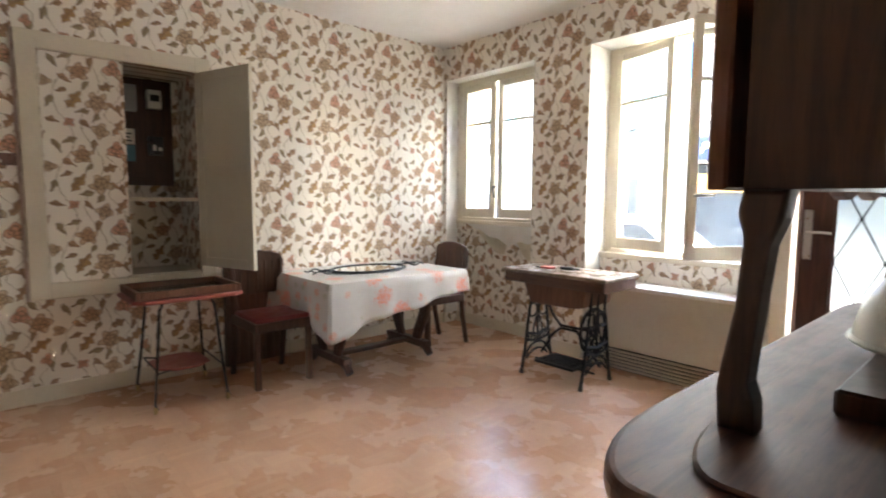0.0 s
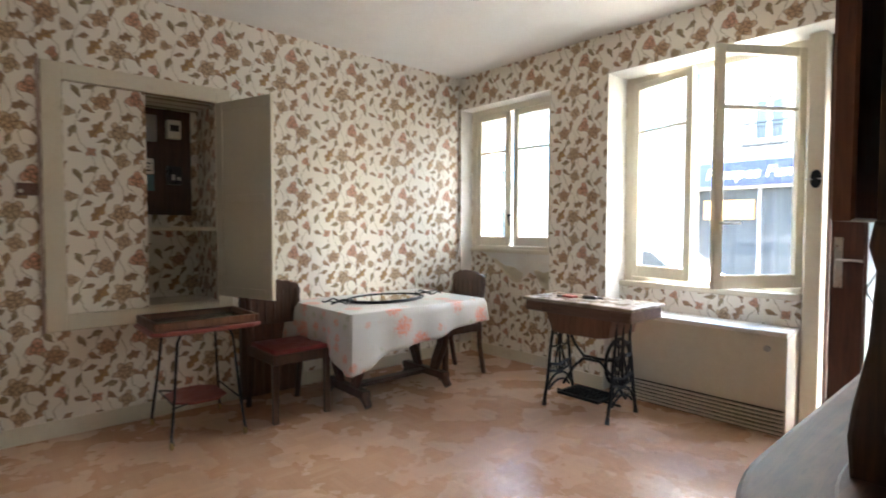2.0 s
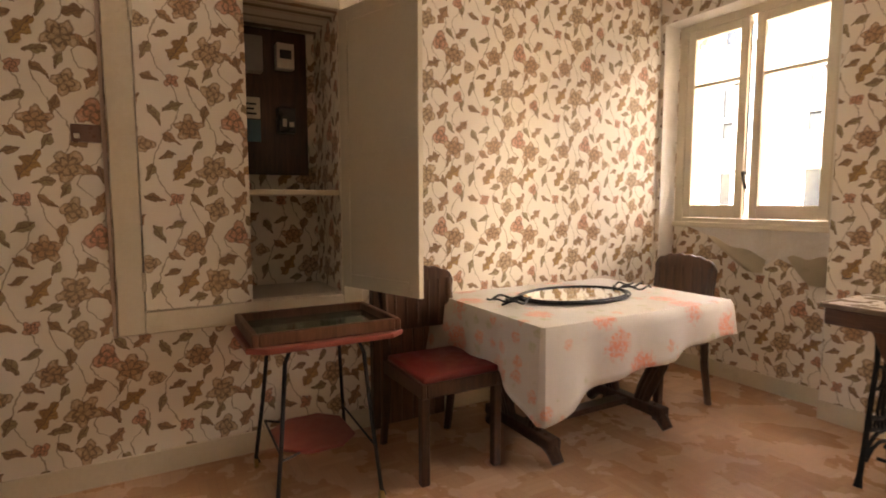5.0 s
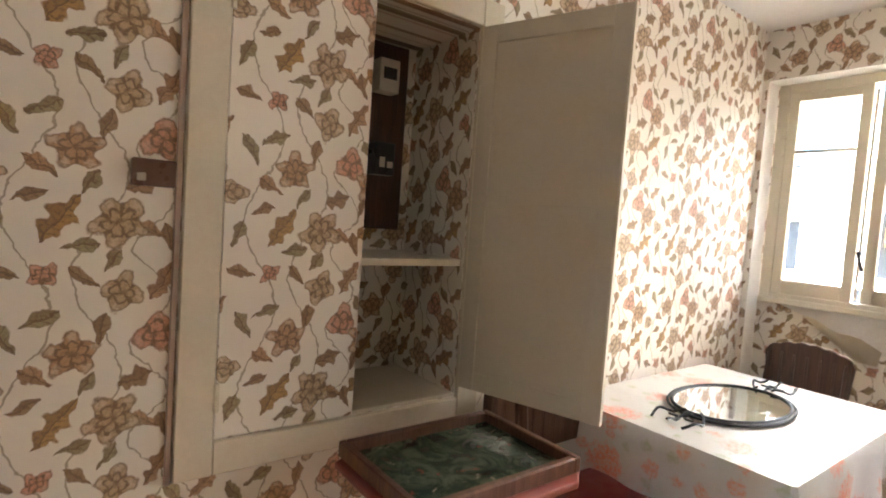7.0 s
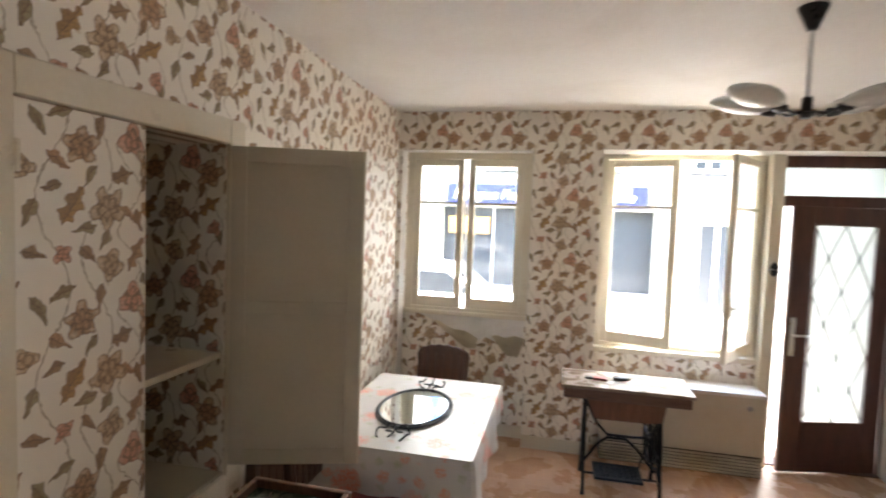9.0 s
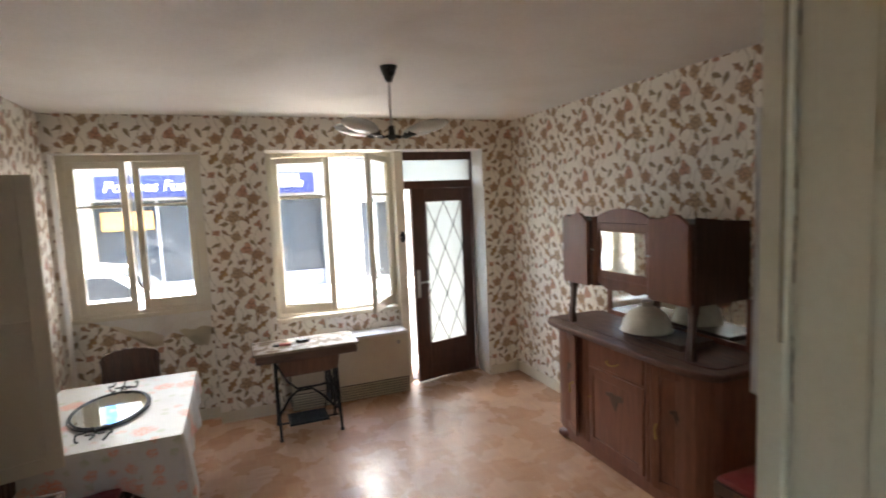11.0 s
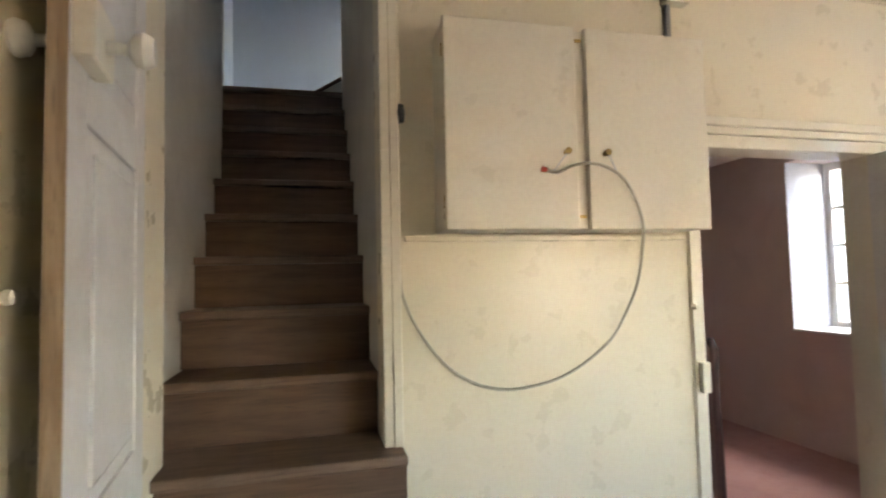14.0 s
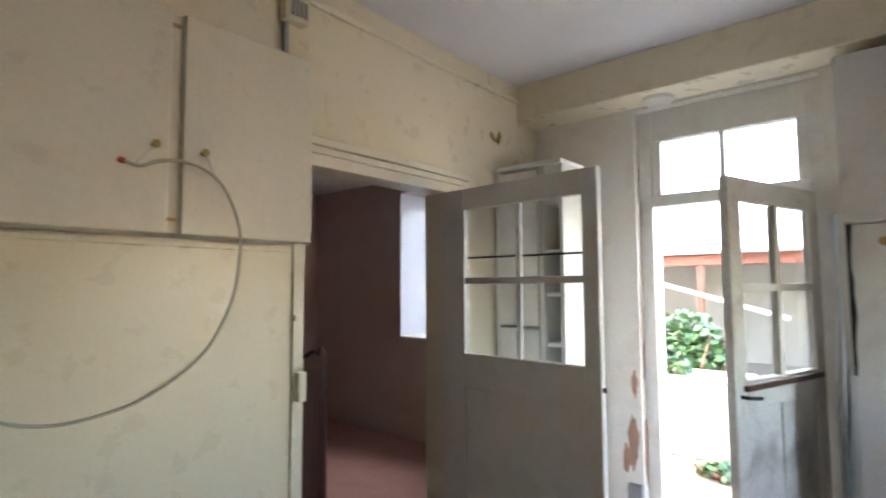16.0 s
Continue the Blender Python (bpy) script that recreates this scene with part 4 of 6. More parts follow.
X0, X1, Y0, Y1, TZ = 0.135, 0.995, -1.85, -0.655, 0.697
bm = bmesh.new()
per, N = [], 160
lx, ly = X1 - X0, Y1 - Y0
for i in range(N):
    s = i / N * 2 * (lx + ly)
    if s < lx:
        p, nrm, e = (X0 + s, Y0), (0, -1), min(s, lx - s)
    elif s < lx + ly:
        p, nrm, e = (X1, Y0 + s - lx), (1, 0), min(s - lx, lx + ly - s)
    elif s < 2 * lx + ly:
        p, nrm, e = (X1 - (s - lx - ly), Y1), (0, 1), min(s - lx - ly, 2 * lx + ly - s)
    else:
        p, nrm, e = (X0, Y1 - (s - 2 * lx - ly)), (-1, 0), min(s - 2 * lx - ly, 2 * (lx + ly) - s)
    c = max(0.0, 1 - e / 0.3)
    cx, cy = (p[0] - (X0 + X1) / 2) / (lx / 2), (p[1] - (Y0 + Y1) / 2) / (ly / 2)
    out = Vector(nrm).lerp(Vector((cx, cy)).normalized(), c ** 2 * 0.9)
    drop = (0.24 - 0.1 * cy + 0.03 * c if nrm[0] else 0.26 + 0.11 * c if nrm[1] < 0 else 0.15 + 0.02 * c) + 0.008 * math.sin(s * 9)
    per.append((p, out, c, drop, s))
rings = []
R = 9
for j in range(R + 1):
    v = j / R
    ring = []
    for p, out, c, drop, s in per:
        if j == 0:
            ring.append(bm.verts.new((p[0], p[1], TZ)))
        else:
            spread = 0.012 + (0.018 * math.sin(s * 21) * v + 0.014 * math.sin(s * 8.3 + 1) * v) + 0.05 * c * c * v
            ring.append(bm.verts.new((p[0] + out[0] * spread, p[1] + out[1] * spread, TZ - 0.004 - drop * v)))
    rings.append(ring)
for a, b in zip(rings, rings[1:]):
    for i in range(N):
        bm.faces.new((a[i], a[(i + 1) % N], b[(i + 1) % N], b[i]))
bm.faces.new(rings[0])
tc = tagged(part("tablecloth", bm, CLOTH, smooth=True), "white oilcloth with coral roses hanging over the table", "tablecloth")
sol = tc.modifiers.new("thickness", "SOLIDIFY")
sol.thickness = 0.002

mir = thing("oval_mirror", pose(0.55, -1.27, 0.7), "oval mirror in a wrought-iron frame lying on the oilcloth", "mirror")
ell = [(0.195 * math.cos(a * math.tau / 40), 0.3 * math.sin(a * math.tau / 40)) for a in range(40)]
part("mirror_glass", slab(bmesh.new(), ell, 0.004, 0.012), MIRROR, mir)
for rr, zz, th in ((1.02, 0.012, 0.008), (1.09, 0.008, 0.006)):
    part("iron_rim", tube(bmesh.new(), [(x * rr, y * rr, zz) for x, y in ell], th, 6, close=True), BLACK_IRON, mir, smooth=True)
for sg in (-1, 1):
    for k in (-1, 0, 1):
        pts = [(k * 0.03 + k * 0.055 * math.sin(t * 2.6) , sg * (0.31 + 0.19 * t), 0.012 + 0.018 * math.sin(t * 5 + k) ** 2) for t in [i / 10 for i in range(11)]]
        part("iron_scroll", tube(bmesh.new(), pts, 0.0055, 6), BLACK_IRON, mir, smooth=True)
    for k in range(4):
        a = k * 1.57
        lf = [(0.03 * math.cos(a) + 0.02 * math.cos(b) * math.cos(a) - 0.009 * math.sin(b) * math.sin(a), sg * 0.4 + 0.03 * math.sin(a) + 0.02 * math.cos(b) * math.sin(a) + 0.009 * math.sin(b) * math.cos(a)) for b in [i * math.tau / 8 for i in range(8)]]
        part("iron_leaf", slab(bmesh.new(), lf, 0.014, 0.02), BLACK_IRON, mir)

# ---- treadle sewing table ----
sew = thing("sewing_table", pose(1.815, -0.475, 0), "treadle sewing table with oak top and black cast-iron legs", "sewing table")
top = part("tabletop", B(((-0.415, -0.21, 0.735), (0.42, 0.205, 0.757)), bevel=0.005, seg=2), wood("pale_worn_top", (0.22, 0.17, 0.13), (0.36, 0.3, 0.24), 0.25, "x"), sew, "pale worn polished top")
part("apron", B(((-0.40, -0.195, 0.665), (0.405, 0.19, 0.733)), bevel=0.004), SEW_WOOD, sew)
out = [(-0.24, 0.664)] + [(-0.24 + 0.03 * math.sin(i * 0.26) + 0.006 * i, 0.66 - 0.13 * math.sin(i * 0.26)) for i in range(1, 7)] + [(0.16, 0.535), (0.24, 0.55), (0.26, 0.664)]
part("machine_well", slab(bmesh.new(), out, -0.17, 0.16, "y", 0.004), BROWN_WOOD, sew, "brown wooden well for the machine")
for xa, xb in ((-0.395, -0.26), (0.27, 0.4)):
    part("drawer_front", B(((xa, -0.2, 0.672), (xb, -0.196, 0.727)), bevel=0.001), SEW_WOOD, sew)
for sx in (-0.245, 0.245):
    bm = bmesh.new()
    for sy in (-1, 1):
        tube(bm, [(sx, sy * 0.09, 0.664), (sx, sy * 0.085, 0.52), (sx, sy * 0.115, 0.36), (sx, sy * 0.14, 0.18), (sx, sy * 0.17, 0.05), (sx, sy * 0.178, 0.008)], [0.013, 0.01, 0.011, 0.011, 0.012, 0.017], 8)
        tube(bm, arc((sx, sy * 0.06, 0.45), 0.048, 0, 360, 16, "yz")[:-1], 0.007, 6, close=True)
        tube(bm, [(sx, sy * 0.02, 0.4), (sx, sy * 0.05, 0.3), (sx, sy * 0.02, 0.2)], 0.007, 6)
    tube(bm, [(sx, 0, 0.664), (sx, 0, 0.2)], 0.009, 6)
    tube(bm, arc((sx, 0, 0.06), 0.15, 25, 155, 10, "yz"), 0.009, 6)
    tube(bm, arc((sx, 0, 0.0), 0.16, 40, 140, 8, "yz"), 0.008, 6)
    tube(bm, [(sx, -0.125, 0.29), (sx, 0, 0.265), (sx, 0.125, 0.29)], 0.011, 6)
    tube(bm, [(sx, -0.13, 0.24), (sx, 0, 0.215), (sx, 0.13, 0.24)], 0.009, 6)
    for k in range(7):
        y = -0.1 + 0.033 * k
        tube(bm, [(sx, y, 0.28), (sx, y, 0.225)], 0.006, 5)
    part("iron_leg_frame", bm, BLACK_IRON, sew, "openwork black cast-iron side frame", smooth=True)
bm = bmesh.new()
tube(bm, arc((0.19, 0.04, 0.36), 0.15, 0, 360, 32, "yz")[:-1], 0.012, 8, close=True)
tube(bm, arc((0.19, 0.04, 0.36), 0.03, 0, 360, 12, "yz")[:-1], 0.012, 6, close=True)
for k in range(5):
    a = k * math.tau / 5
    tube(bm, [(0.19, 0.04 + 0.03 * math.cos(a), 0.36 + 0.03 * math.sin(a)), (0.19, 0.04 + 0.15 * math.cos(a + 0.3), 0.36 + 0.15 * math.sin(a + 0.3))], 0.008, 6)
part("flywheel", bm, BLACK_IRON, sew, smooth=True)
bm = bmesh.new()
tube(bm, [(-0.245, 0.05, 0.6), (-0.15, 0.05, 0.42), (-0.08, 0.05, 0.35), (0.1, 0.05, 0.35), (0.19, 0.05, 0.36)], 0.01, 8)
tube(bm, [(-0.245, 0.05, 0.12), (-0.15, 0.05, 0.27), (-0.08, 0.05, 0.33), (0.05, 0.05, 0.33), (0.13, 0.05, 0.26), (0.245, 0.05, 0.12)], 0.01, 8)
part("cross_brace", bm, BLACK_IRON, sew, smooth=True)
tread = part("treadle", B(((-0.17, -0.13, 0.1), (0.15, -0.11, 0.118)), ((-0.17, 0.09, 0.1), (0.15, 0.11, 0.118)), ((-0.17, -0.11, 0.1), (-0.15, 0.09, 0.118)), ((0.13, -0.11, 0.1), (0.15, 0.09, 0.118))), BLACK_IRON, sew, "black iron treadle plate")
for k in range(9):
    part("treadle_bar", B(((-0.15, -0.1 + k * 0.0215, 0.106), (0.13, -0.1 + k * 0.0215 + 0.008, 0.114))), BLACK_IRON, tread)
for k in range(7):
    part("treadle_rib", B(((-0.135 + 0.04 * k, -0.11, 0.104), (-0.127 + 0.04 * k, 0.09, 0.112))), BLACK_IRON, tread)
part("pivot_bar", tube(bmesh.new(), [(-0.245, -0.02, 0.09), (0.245, -0.02, 0.09)], 0.008), BLACK_IRON, sew)
part("pitman_rod", tube(bmesh.new(), [(0.14, 0.06, 0.11), (0.175, 0.05, 0.3)], 0.006), BLACK_IRON, sew)
ph = thing("telephone", pose(1.80, -0.46, 0.757, 0, 0, 12), "small black device with a folded cord on the table", "device")
part("body", B(((-0.05, -0.022, 0), (0.05, 0.022, 0.022)), bevel=0.007, seg=2), BLACK, ph, smooth=True)
part("cord", tube(bmesh.new(), [(0.05, 0, 0.008), (0.08, 0.02, 0.006), (0.06, 0.045, 0.006), (0.02, 0.04, 0.006)], 0.004), BLACK, ph)
pk = thing("red_packet", pose(1.66, -0.49, 0.757, 0, 0, -8), "flat red and cream packet lying on the table", "packet")
part("box", B(((-0.045, -0.03, 0), (0.045, 0.03, 0.014)), bevel=0.002), plain("red_card", (0.4, 0.07, 0.05), 0.4), pk)
part("flap", B(((-0.1, -0.028, 0), (-0.046, 0.028, 0.008)), bevel=0.002), BLACK, pk)

# ---- heater ----
ht = thing("storage_heater", pose(2.29, 0.075, 0), "long cream enamelled heater with a dark slotted base grille", "heater")
part("casing", B(((-0.57, -0.125, 0.16), (0.568, 0.125, 0.6)), bevel=0.006, seg=2), HEATER, ht)
part("top_plate", B(((-0.575, -0.135, 0.6), (0.575, 0.125, 0.628)), bevel=0.005, seg=2), WHITE_WOOD, ht)
part("base", B(((-0.568, -0.105, 0.0), (0.566, 0.12, 0.158))), BLACK, ht)
for k in range(6):
    part("grille_slat", B(((-0.568, -0.126, 0.012 + k * 0.0245), (0.566, -0.104, 0.024 + k * 0.0245))), HEATER, ht)
part("end_cheek", B(((0.5665, -0.126, 0.0), (0.5745, 0.124, 0.6))), HEATER, ht)
part("dial", lathe(bmesh.new(), [(0, 0), (0.02, 0), (0.018, 0.012), (0, 0.014)], 16), PLASTIC_G, ht).matrix_basis = pose(0.47, -0.1252, 0.52, 90)

# ---- ceiling lamp ----
lamp = thing("ceiling_lamp", pose(2.25, -1.91, ROOM_H), "four-armed pendant lamp with frosted leaf-shaped glass shades", "lamp")
part("ceiling_rose", lathe(bmesh.new(), [(0, 0), (0.052, 0), (0.05, -0.012), (0.018, -0.09), (0, -0.095)], 16), BLACK, lamp, smooth=True)
part("rod", tube(bmesh.new(), [(0, 0, -0.09), (0, 0, -0.37)], 0.008, 8), CHROME, lamp)
part("hub", lathe(bmesh.new(), [(0, -0.34), (0.018, -0.345), (0.02, -0.4), (0.028, -0.405), (0.02, -0.425), (0, -0.43)], 12), BLACK, lamp, smooth=True)
for k, ang in enumerate((22, 158, 202, 338)):
    am = part("arm", tube(bmesh.new(), [(0.015, 0, -0.4), (0.06, 0, -0.41), (0.11, 0, -0.39)], 0.007, 6), BLACK, lamp)
    am.matrix_basis = pose(0, 0, 0, 0, 0, ang)
    part("socket", tube(bmesh.new(), [(0.1, 0, -0.395), (0.145, 0, -0.385)], 0.019, 10), BLACK, am)
    bm = bmesh.new()
    bmesh.ops.create_uvsphere(bm, u_segments=20, v_segments=12, radius=1.0)
    for v in bm.verts:
        t = (v.co.x + 1) / 2
        v.co = Vector((0.1 + 0.24 * t, v.co.y * 0.09 * (0.55 + 0.45 * math.sin(t * 3.0)), -0.375 + 0.04 * t + v.co.z * 0.036))
    sh = part("shade", bm, OPAL, am, "frosted pressed-glass shade", smooth=True)

# ---- sideboard ----
buf = thing("sideboard", pose(4.118, -2.19, 0), "walnut sideboard with raised mirrored cabinet on curved pillars", "sideboard")
def ends(x_front, x_side, half, r=0.2, n=6):
    """Plan outline with both front corners swept back."""
    pts = [(0, -half)]
    for i in range(n + 1):
        a = i / n * math.pi / 2
        pts.append((x_side + (x_front - x_side) * math.sin(a), -half + r * (1 - math.cos(a))))
    return pts + [(p[0], -p[1]) for p in pts[::-1]]
part("plinth", slab(bmesh.new(), ends(-0.48, -0.36, 0.755, 0.25), 0.0, 0.08, "z", 0.006), BUFFET_WOOD, buf)
body = part("body", slab(bmesh.new(), ends(-0.49, -0.37, 0.77, 0.25), 0.08, 0.885, "z"), BUFFET_WOOD, buf)
part("counter", slab(bmesh.new(), ends(-0.56, -0.45, 0.815, 0.25, 10), 0.886, 0.925, "z", 0.012, 3), BUFFET_TOP, buf, "polished dusty walnut top")
part("raised_top", slab(bmesh.new(), ends(-0.465, -0.39, 0.745, 0.2, 8), 0.925, 0.934, "z", 0.004), BUFFET_TOP, buf)
def panel_door(y0, y1, z0, z1, x, name="cabinet_door", parent=None, m=None):
    d = part(name, B(((x - 0.018, y0, z0), (x, y0 + 0.05, z1)), ((x - 0.018, y1 - 0.05, z0), (x, y1, z1)), ((x - 0.018, y0 + 0.05, z0), (x, y1 - 0.05, z0 + 0.06)), ((x - 0.018, y0 + 0.05, z1 - 0.06), (x, y1 - 0.05, z1)), ((x - 0.01, y0 + 0.05, z0 + 0.06), (x, y1 - 0.05, z1 - 0.06)), bevel=0.003), BUFFET_WOOD, parent)
    if m is not None:
        d.matrix_basis = m
    return d
cd = panel_door(-0.27, 0.27, 0.11, 0.68, -0.486, parent=buf)
part("keyhole", tube(bmesh.new(), [(-0.505, 0.245, 0.46), (-0.52, 0.245, 0.46)], 0.007), BRASS, cd)
def carving(cy, cz, w, h, x, parent):
    """A dark carved spray: a drooping middle leaf between two curled ones."""
    for k, (dy, dz, rw, rh) in enumerate(((0, -0.25, 0.3, 0.75), (-0.45, 0.2, 0.5, 0.3), (0.45, 0.2, 0.5, 0.3), (-0.2, -0.1, 0.22, 0.45), (0.2, -0.1, 0.22, 0.45))):
        ring = [(cy + w * (dy + rw * math.cos(a * math.tau / 12)), cz + h * (dz + rh * math.sin(a * math.tau / 12) * (0.75 + 0.25 * math.cos(a * math.tau / 4)))) for a in range(12)]
        part("carved_leaf", slab(bmesh.new(), ring, x - 0.004 - 0.001 * k, x, "x", 0.0015), DARK_WOOD, parent, "dark carved leaf")
carving(0.0, 0.52, 0.09, 0.09, -0.496, cd)
dr = part("drawer", B(((-0.504, -0.27, 0.7), (-0.486, 0.27, 0.87)), bevel=0.004), BUFFET_WOOD, buf)
part("handle", tube(bmesh.new(), [(-0.504, -0.05, 0.775), (-0.53, -0.045, 0.77), (-0.535, 0, 0.758), (-0.53, 0.045, 0.77), (-0.504, 0.05, 0.775)], 0.006, 6), BRASS, dr)
for sg in (-1, 1):
    for k in (0, 1):
        part("reeded_post", tube(bmesh.new(), [(-0.487, sg * (0.3 + 0.035 * k), 0.1), (-0.487, sg * (0.3 + 0.035 * k), 0.88)], 0.017, 10), BUFFET_WOOD, buf, smooth=True)
    sd = panel_door(-0.16, 0.16, 0.11, 0.87, 0.0, parent=buf, m=pose(-0.475, sg * 0.53, 0, 0, 0, sg * -16))
    part("handle", tube(bmesh.new(), [(-0.019, -sg * 0.13, 0.52), (-0.05, -sg * 0.125, 0.5), (-0.045, -sg * 0.12, 0.44)], [0.008, 0.007, 0.01], 6), BRASS, sd)
    carving(0.0, 0.6, 0.055, 0.08, -0.01, sd)
    part("scroll_foot", tube(bmesh.new(), [(-0.42, sg * 0.56, 0.05), (-0.47, sg * 0.62, 0.03), (-0.475, sg * 0.66, 0.03)], [0.05, 0.04, 0.03], 10), BUFFET_WOOD, buf, smooth=True)
    py = -0.573 if sg < 0 else 0.545
    out = [(-0.41, 0.934), (-0.368, 0.934), (-0.37, 0.975), (-0.378, 1.0), (-0.37, 1.1), (-0.362, 1.18), (-0.35, 1.215), (-0.345, 1.25), (-0.395, 1.25), (-0.4, 1.22), (-0.392, 1.19), (-0.397, 1.1), (-0.41, 1.02), (-0.414, 0.985)]
    out = [(-0.425 + (x + 0.385) * 1.05, z) for x, z in out]
    # Darker wood than the walnut body: the pillar's backlit shade as colour.
    part("pillar", slab(bmesh.new(), out, py - 0.023, py + 0.023, "y", 0.006, 2), DARK_WOOD, buf, "S-shaped sawn pillar, its backlit shade put into the wood colour")
part("back_mirror", B(((-0.02, -0.6, 0.97), (-0.014, 0.6, 1.245))), MIRROR, buf)
part("mirror_frame", B(((-0.03, -0.64, 0.935), (-0.008, 0.64, 0.97)), ((-0.03, -0.64, 0.97), (-0.008, -0.6, 1.25)), ((-0.03, 0.6, 0.97), (-0.008, 0.64, 1.25))), BUFFET_WOOD, buf)
def crest(y0, y1, z0, base, rise, n=14, wav=0):
    return [(y0, z0), (y1, z0)] + [(y1 + (y0 - y1) * i / n, base + rise * math.sin(math.pi * i / n) ** 0.7 + wav * math.cos(i / n * math.tau * 1.5)) for i in range(n + 1)]
UY = pose(-0.001, -0.007, 0)
# Cabinet box also darkened by its wood colour, for the backlit shade.
up = part("upper_cabinet", B(((-0.43, -0.589, 1.252), (-0.012, -0.25, 1.71)), ((-0.43, 0.25, 1.252), (-0.012, 0.589, 1.71)), ((-0.41, -0.25, 1.255), (-0.012, 0.25, 1.71)), bevel=0.004), DARK_WOOD, buf)
up.matrix_basis = UY
for sg in (-1, 1):
    a, b = sorted((sg * 0.3, sg * 0.593))
    part("side_door", slab(bmesh.new(), crest(a, b, 1.25, 1.715, 0.045, 12, 0.012), -0.478, -0.4522, "x", 0.004), BUFFET_WOOD, up)
    part("column", tube(bmesh.new(), [(-0.436, sg * 0.268, 1.255), (-0.436, sg * 0.268, 1.74)], 0.02, 10), BUFFET_WOOD, up, smooth=True)
    part("catch", tube(bmesh.new(), [(-0.452, sg * 0.285, 1.51), (-0.465, sg * 0.25, 1.51)], 0.006), CHROME, up)
    # End panels take the same dark colour for their shaded sides.
    part("end_panel", slab(bmesh.new(), [(-0.43, 1.25), (-0.012, 1.25), (-0.012, 1.71), (-0.2, 1.72), (-0.43, 1.75)], sg * 0.59, sg * 0.598, "y"), DARK_WOOD, up)
part("top_crest", slab(bmesh.new(), crest(-0.248, 0.248, 1.70, 1.735, 0.06, 16), -0.435, -0.412, "x", 0.004), BUFFET_WOOD, up)
out = [(-0.248, 1.32)] + [(-0.248 + 0.496 * i / 16, 1.265 - 0.02 * math.sin(i / 16 * math.pi) + 0.012 * math.cos(i / 16 * math.tau * 2)) for i in range(17)] + [(0.248, 1.32)]
part("scalloped_apron", slab(bmesh.new(), out, -0.435, -0.412, "x", 0.003), BUFFET_WOOD, up)
gd = part("mirror_door", B(((-0.435, -0.248, 1.32), (-0.412, -0.215, 1.70)), ((-0.435, 0.215, 1.32), (-0.412, 0.248, 1.70)), ((-0.435, -0.215, 1.32), (-0.412, 0.215, 1.37)), ((-0.435, -0.215, 1.64), (-0.412, 0.215, 1.70)), bevel=0.003), BUFFET_WOOD, up)
part("mirror_pane", B(((-0.424, -0.215, 1.37), (-0.416, 0.215, 1.64))), MIRROR, gd)
bx = tagged(part("flat_wooden_box", B(((3.76, -2.62, 0.934), (4.04, -2.12, 0.972)), bevel=0.005), DARK_WOOD), "flat dark wooden box on the sideboard top", "box")
dm = thing("lamp_shade", pose(3.87, -2.22, 0.972), "cream glass dome shade upside down on the wooden box", "lamp shade")
part("dome", lathe(bmesh.new(), [(0.165, 0.0), (0.162, 0.02), (0.15, 0.07), (0.12, 0.12), (0.07, 0.155), (0.035, 0.165), (0.032, 0.19), (0.04, 0.2), (0, 0.205)], 32), CERAMIC, dm, smooth=True)
part("rim", tube(bmesh.new(), [(0.166 * math.cos(i * math.tau / 32), 0.166 * math.sin(i * math.tau / 32), 0.006) for i in range(32)], 0.006, 6, close=True), CERAMIC, dm, smooth=True)

# ---- kitchen doorway ----
lining = thing("doorway_lining", pose(0, 0, 0), "cream-painted moulded doorway lining round the kitchen opening", "door lining")
lining["kind"] = "structure"
for nm, lo, hi in (("jamb_board", (D1 - 0.012, -4.575, KZ), (D1 - 0.002, -4.478, DT)), ("casing_board", (D1 - 0.004, -4.64, KZ), (D1 + 0.035, -4.621, DT + 0.1)),
                   ("moulding", (D1 - 0.02, -4.618, KZ), (D1 - 0.002, -4.577, DT)), ("moulding", (D1 - 0.018, -4.474, KZ), (D1 - 0.002, -4.43, DT)),
                   ("casing_board", (D1 - 0.0015, -4.459, KZ), (D1 + 0.06, -4.43, DT)), ("jamb_board", (D0 + 0.002, -4.62, KZ), (D0 + 0.014, -4.45, DT)),
                   ("head_board", (D0 + 0.015, -4.62, DT - 0.02), (D1 - 0.021, -4.45, DT - 0.002))):
    part(nm, B((lo, hi), bevel=0.004), CREAM_WOOD, lining)
RUSTY = metal("painted_rusty_iron", (0.3, 0.24, 0.16), 0.45, (0.1, 0.06, 0.04))
bolt = thing("door_bolt", pose(D1 - 0.02, -4.468, 2.1), "old painted iron bolt on the doorway lining", "bolt")
part("rod", tube(bmesh.new(), [(0, 0, -0.4), (0, 0, 0.25)], 0.003, 6), RUSTY, bolt)
for z in (0.09, 0.17):
    part("keeper", B(((-0.01, -0.014, z), (0.004, 0.014, z + 0.035)), bevel=0.002), RUSTY, bolt)
part("knob", lathe(bmesh.new(), [(0, 0.06), (0.011, 0.068), (0.013, 0.085), (0.008, 0.1), (0, 0.105)], 10, (-0.012, 0, 0.06)), RUSTY, bolt)
hk = thing("coat_hook", pose(2.062, -4.641, 1.94), "small white porcelain hook on the kitchen wall", "hook")
part("knob", lathe(bmesh.new(), [(0, 0), (0.008, 0), (0.007, 0.02), (0.011, 0.026), (0.01, 0.034), (0, 0.037)], 12), CREAM_WOOD, hk).matrix_basis = pose(0, 0, 0, 90)
bm = bmesh.new()
cols = []
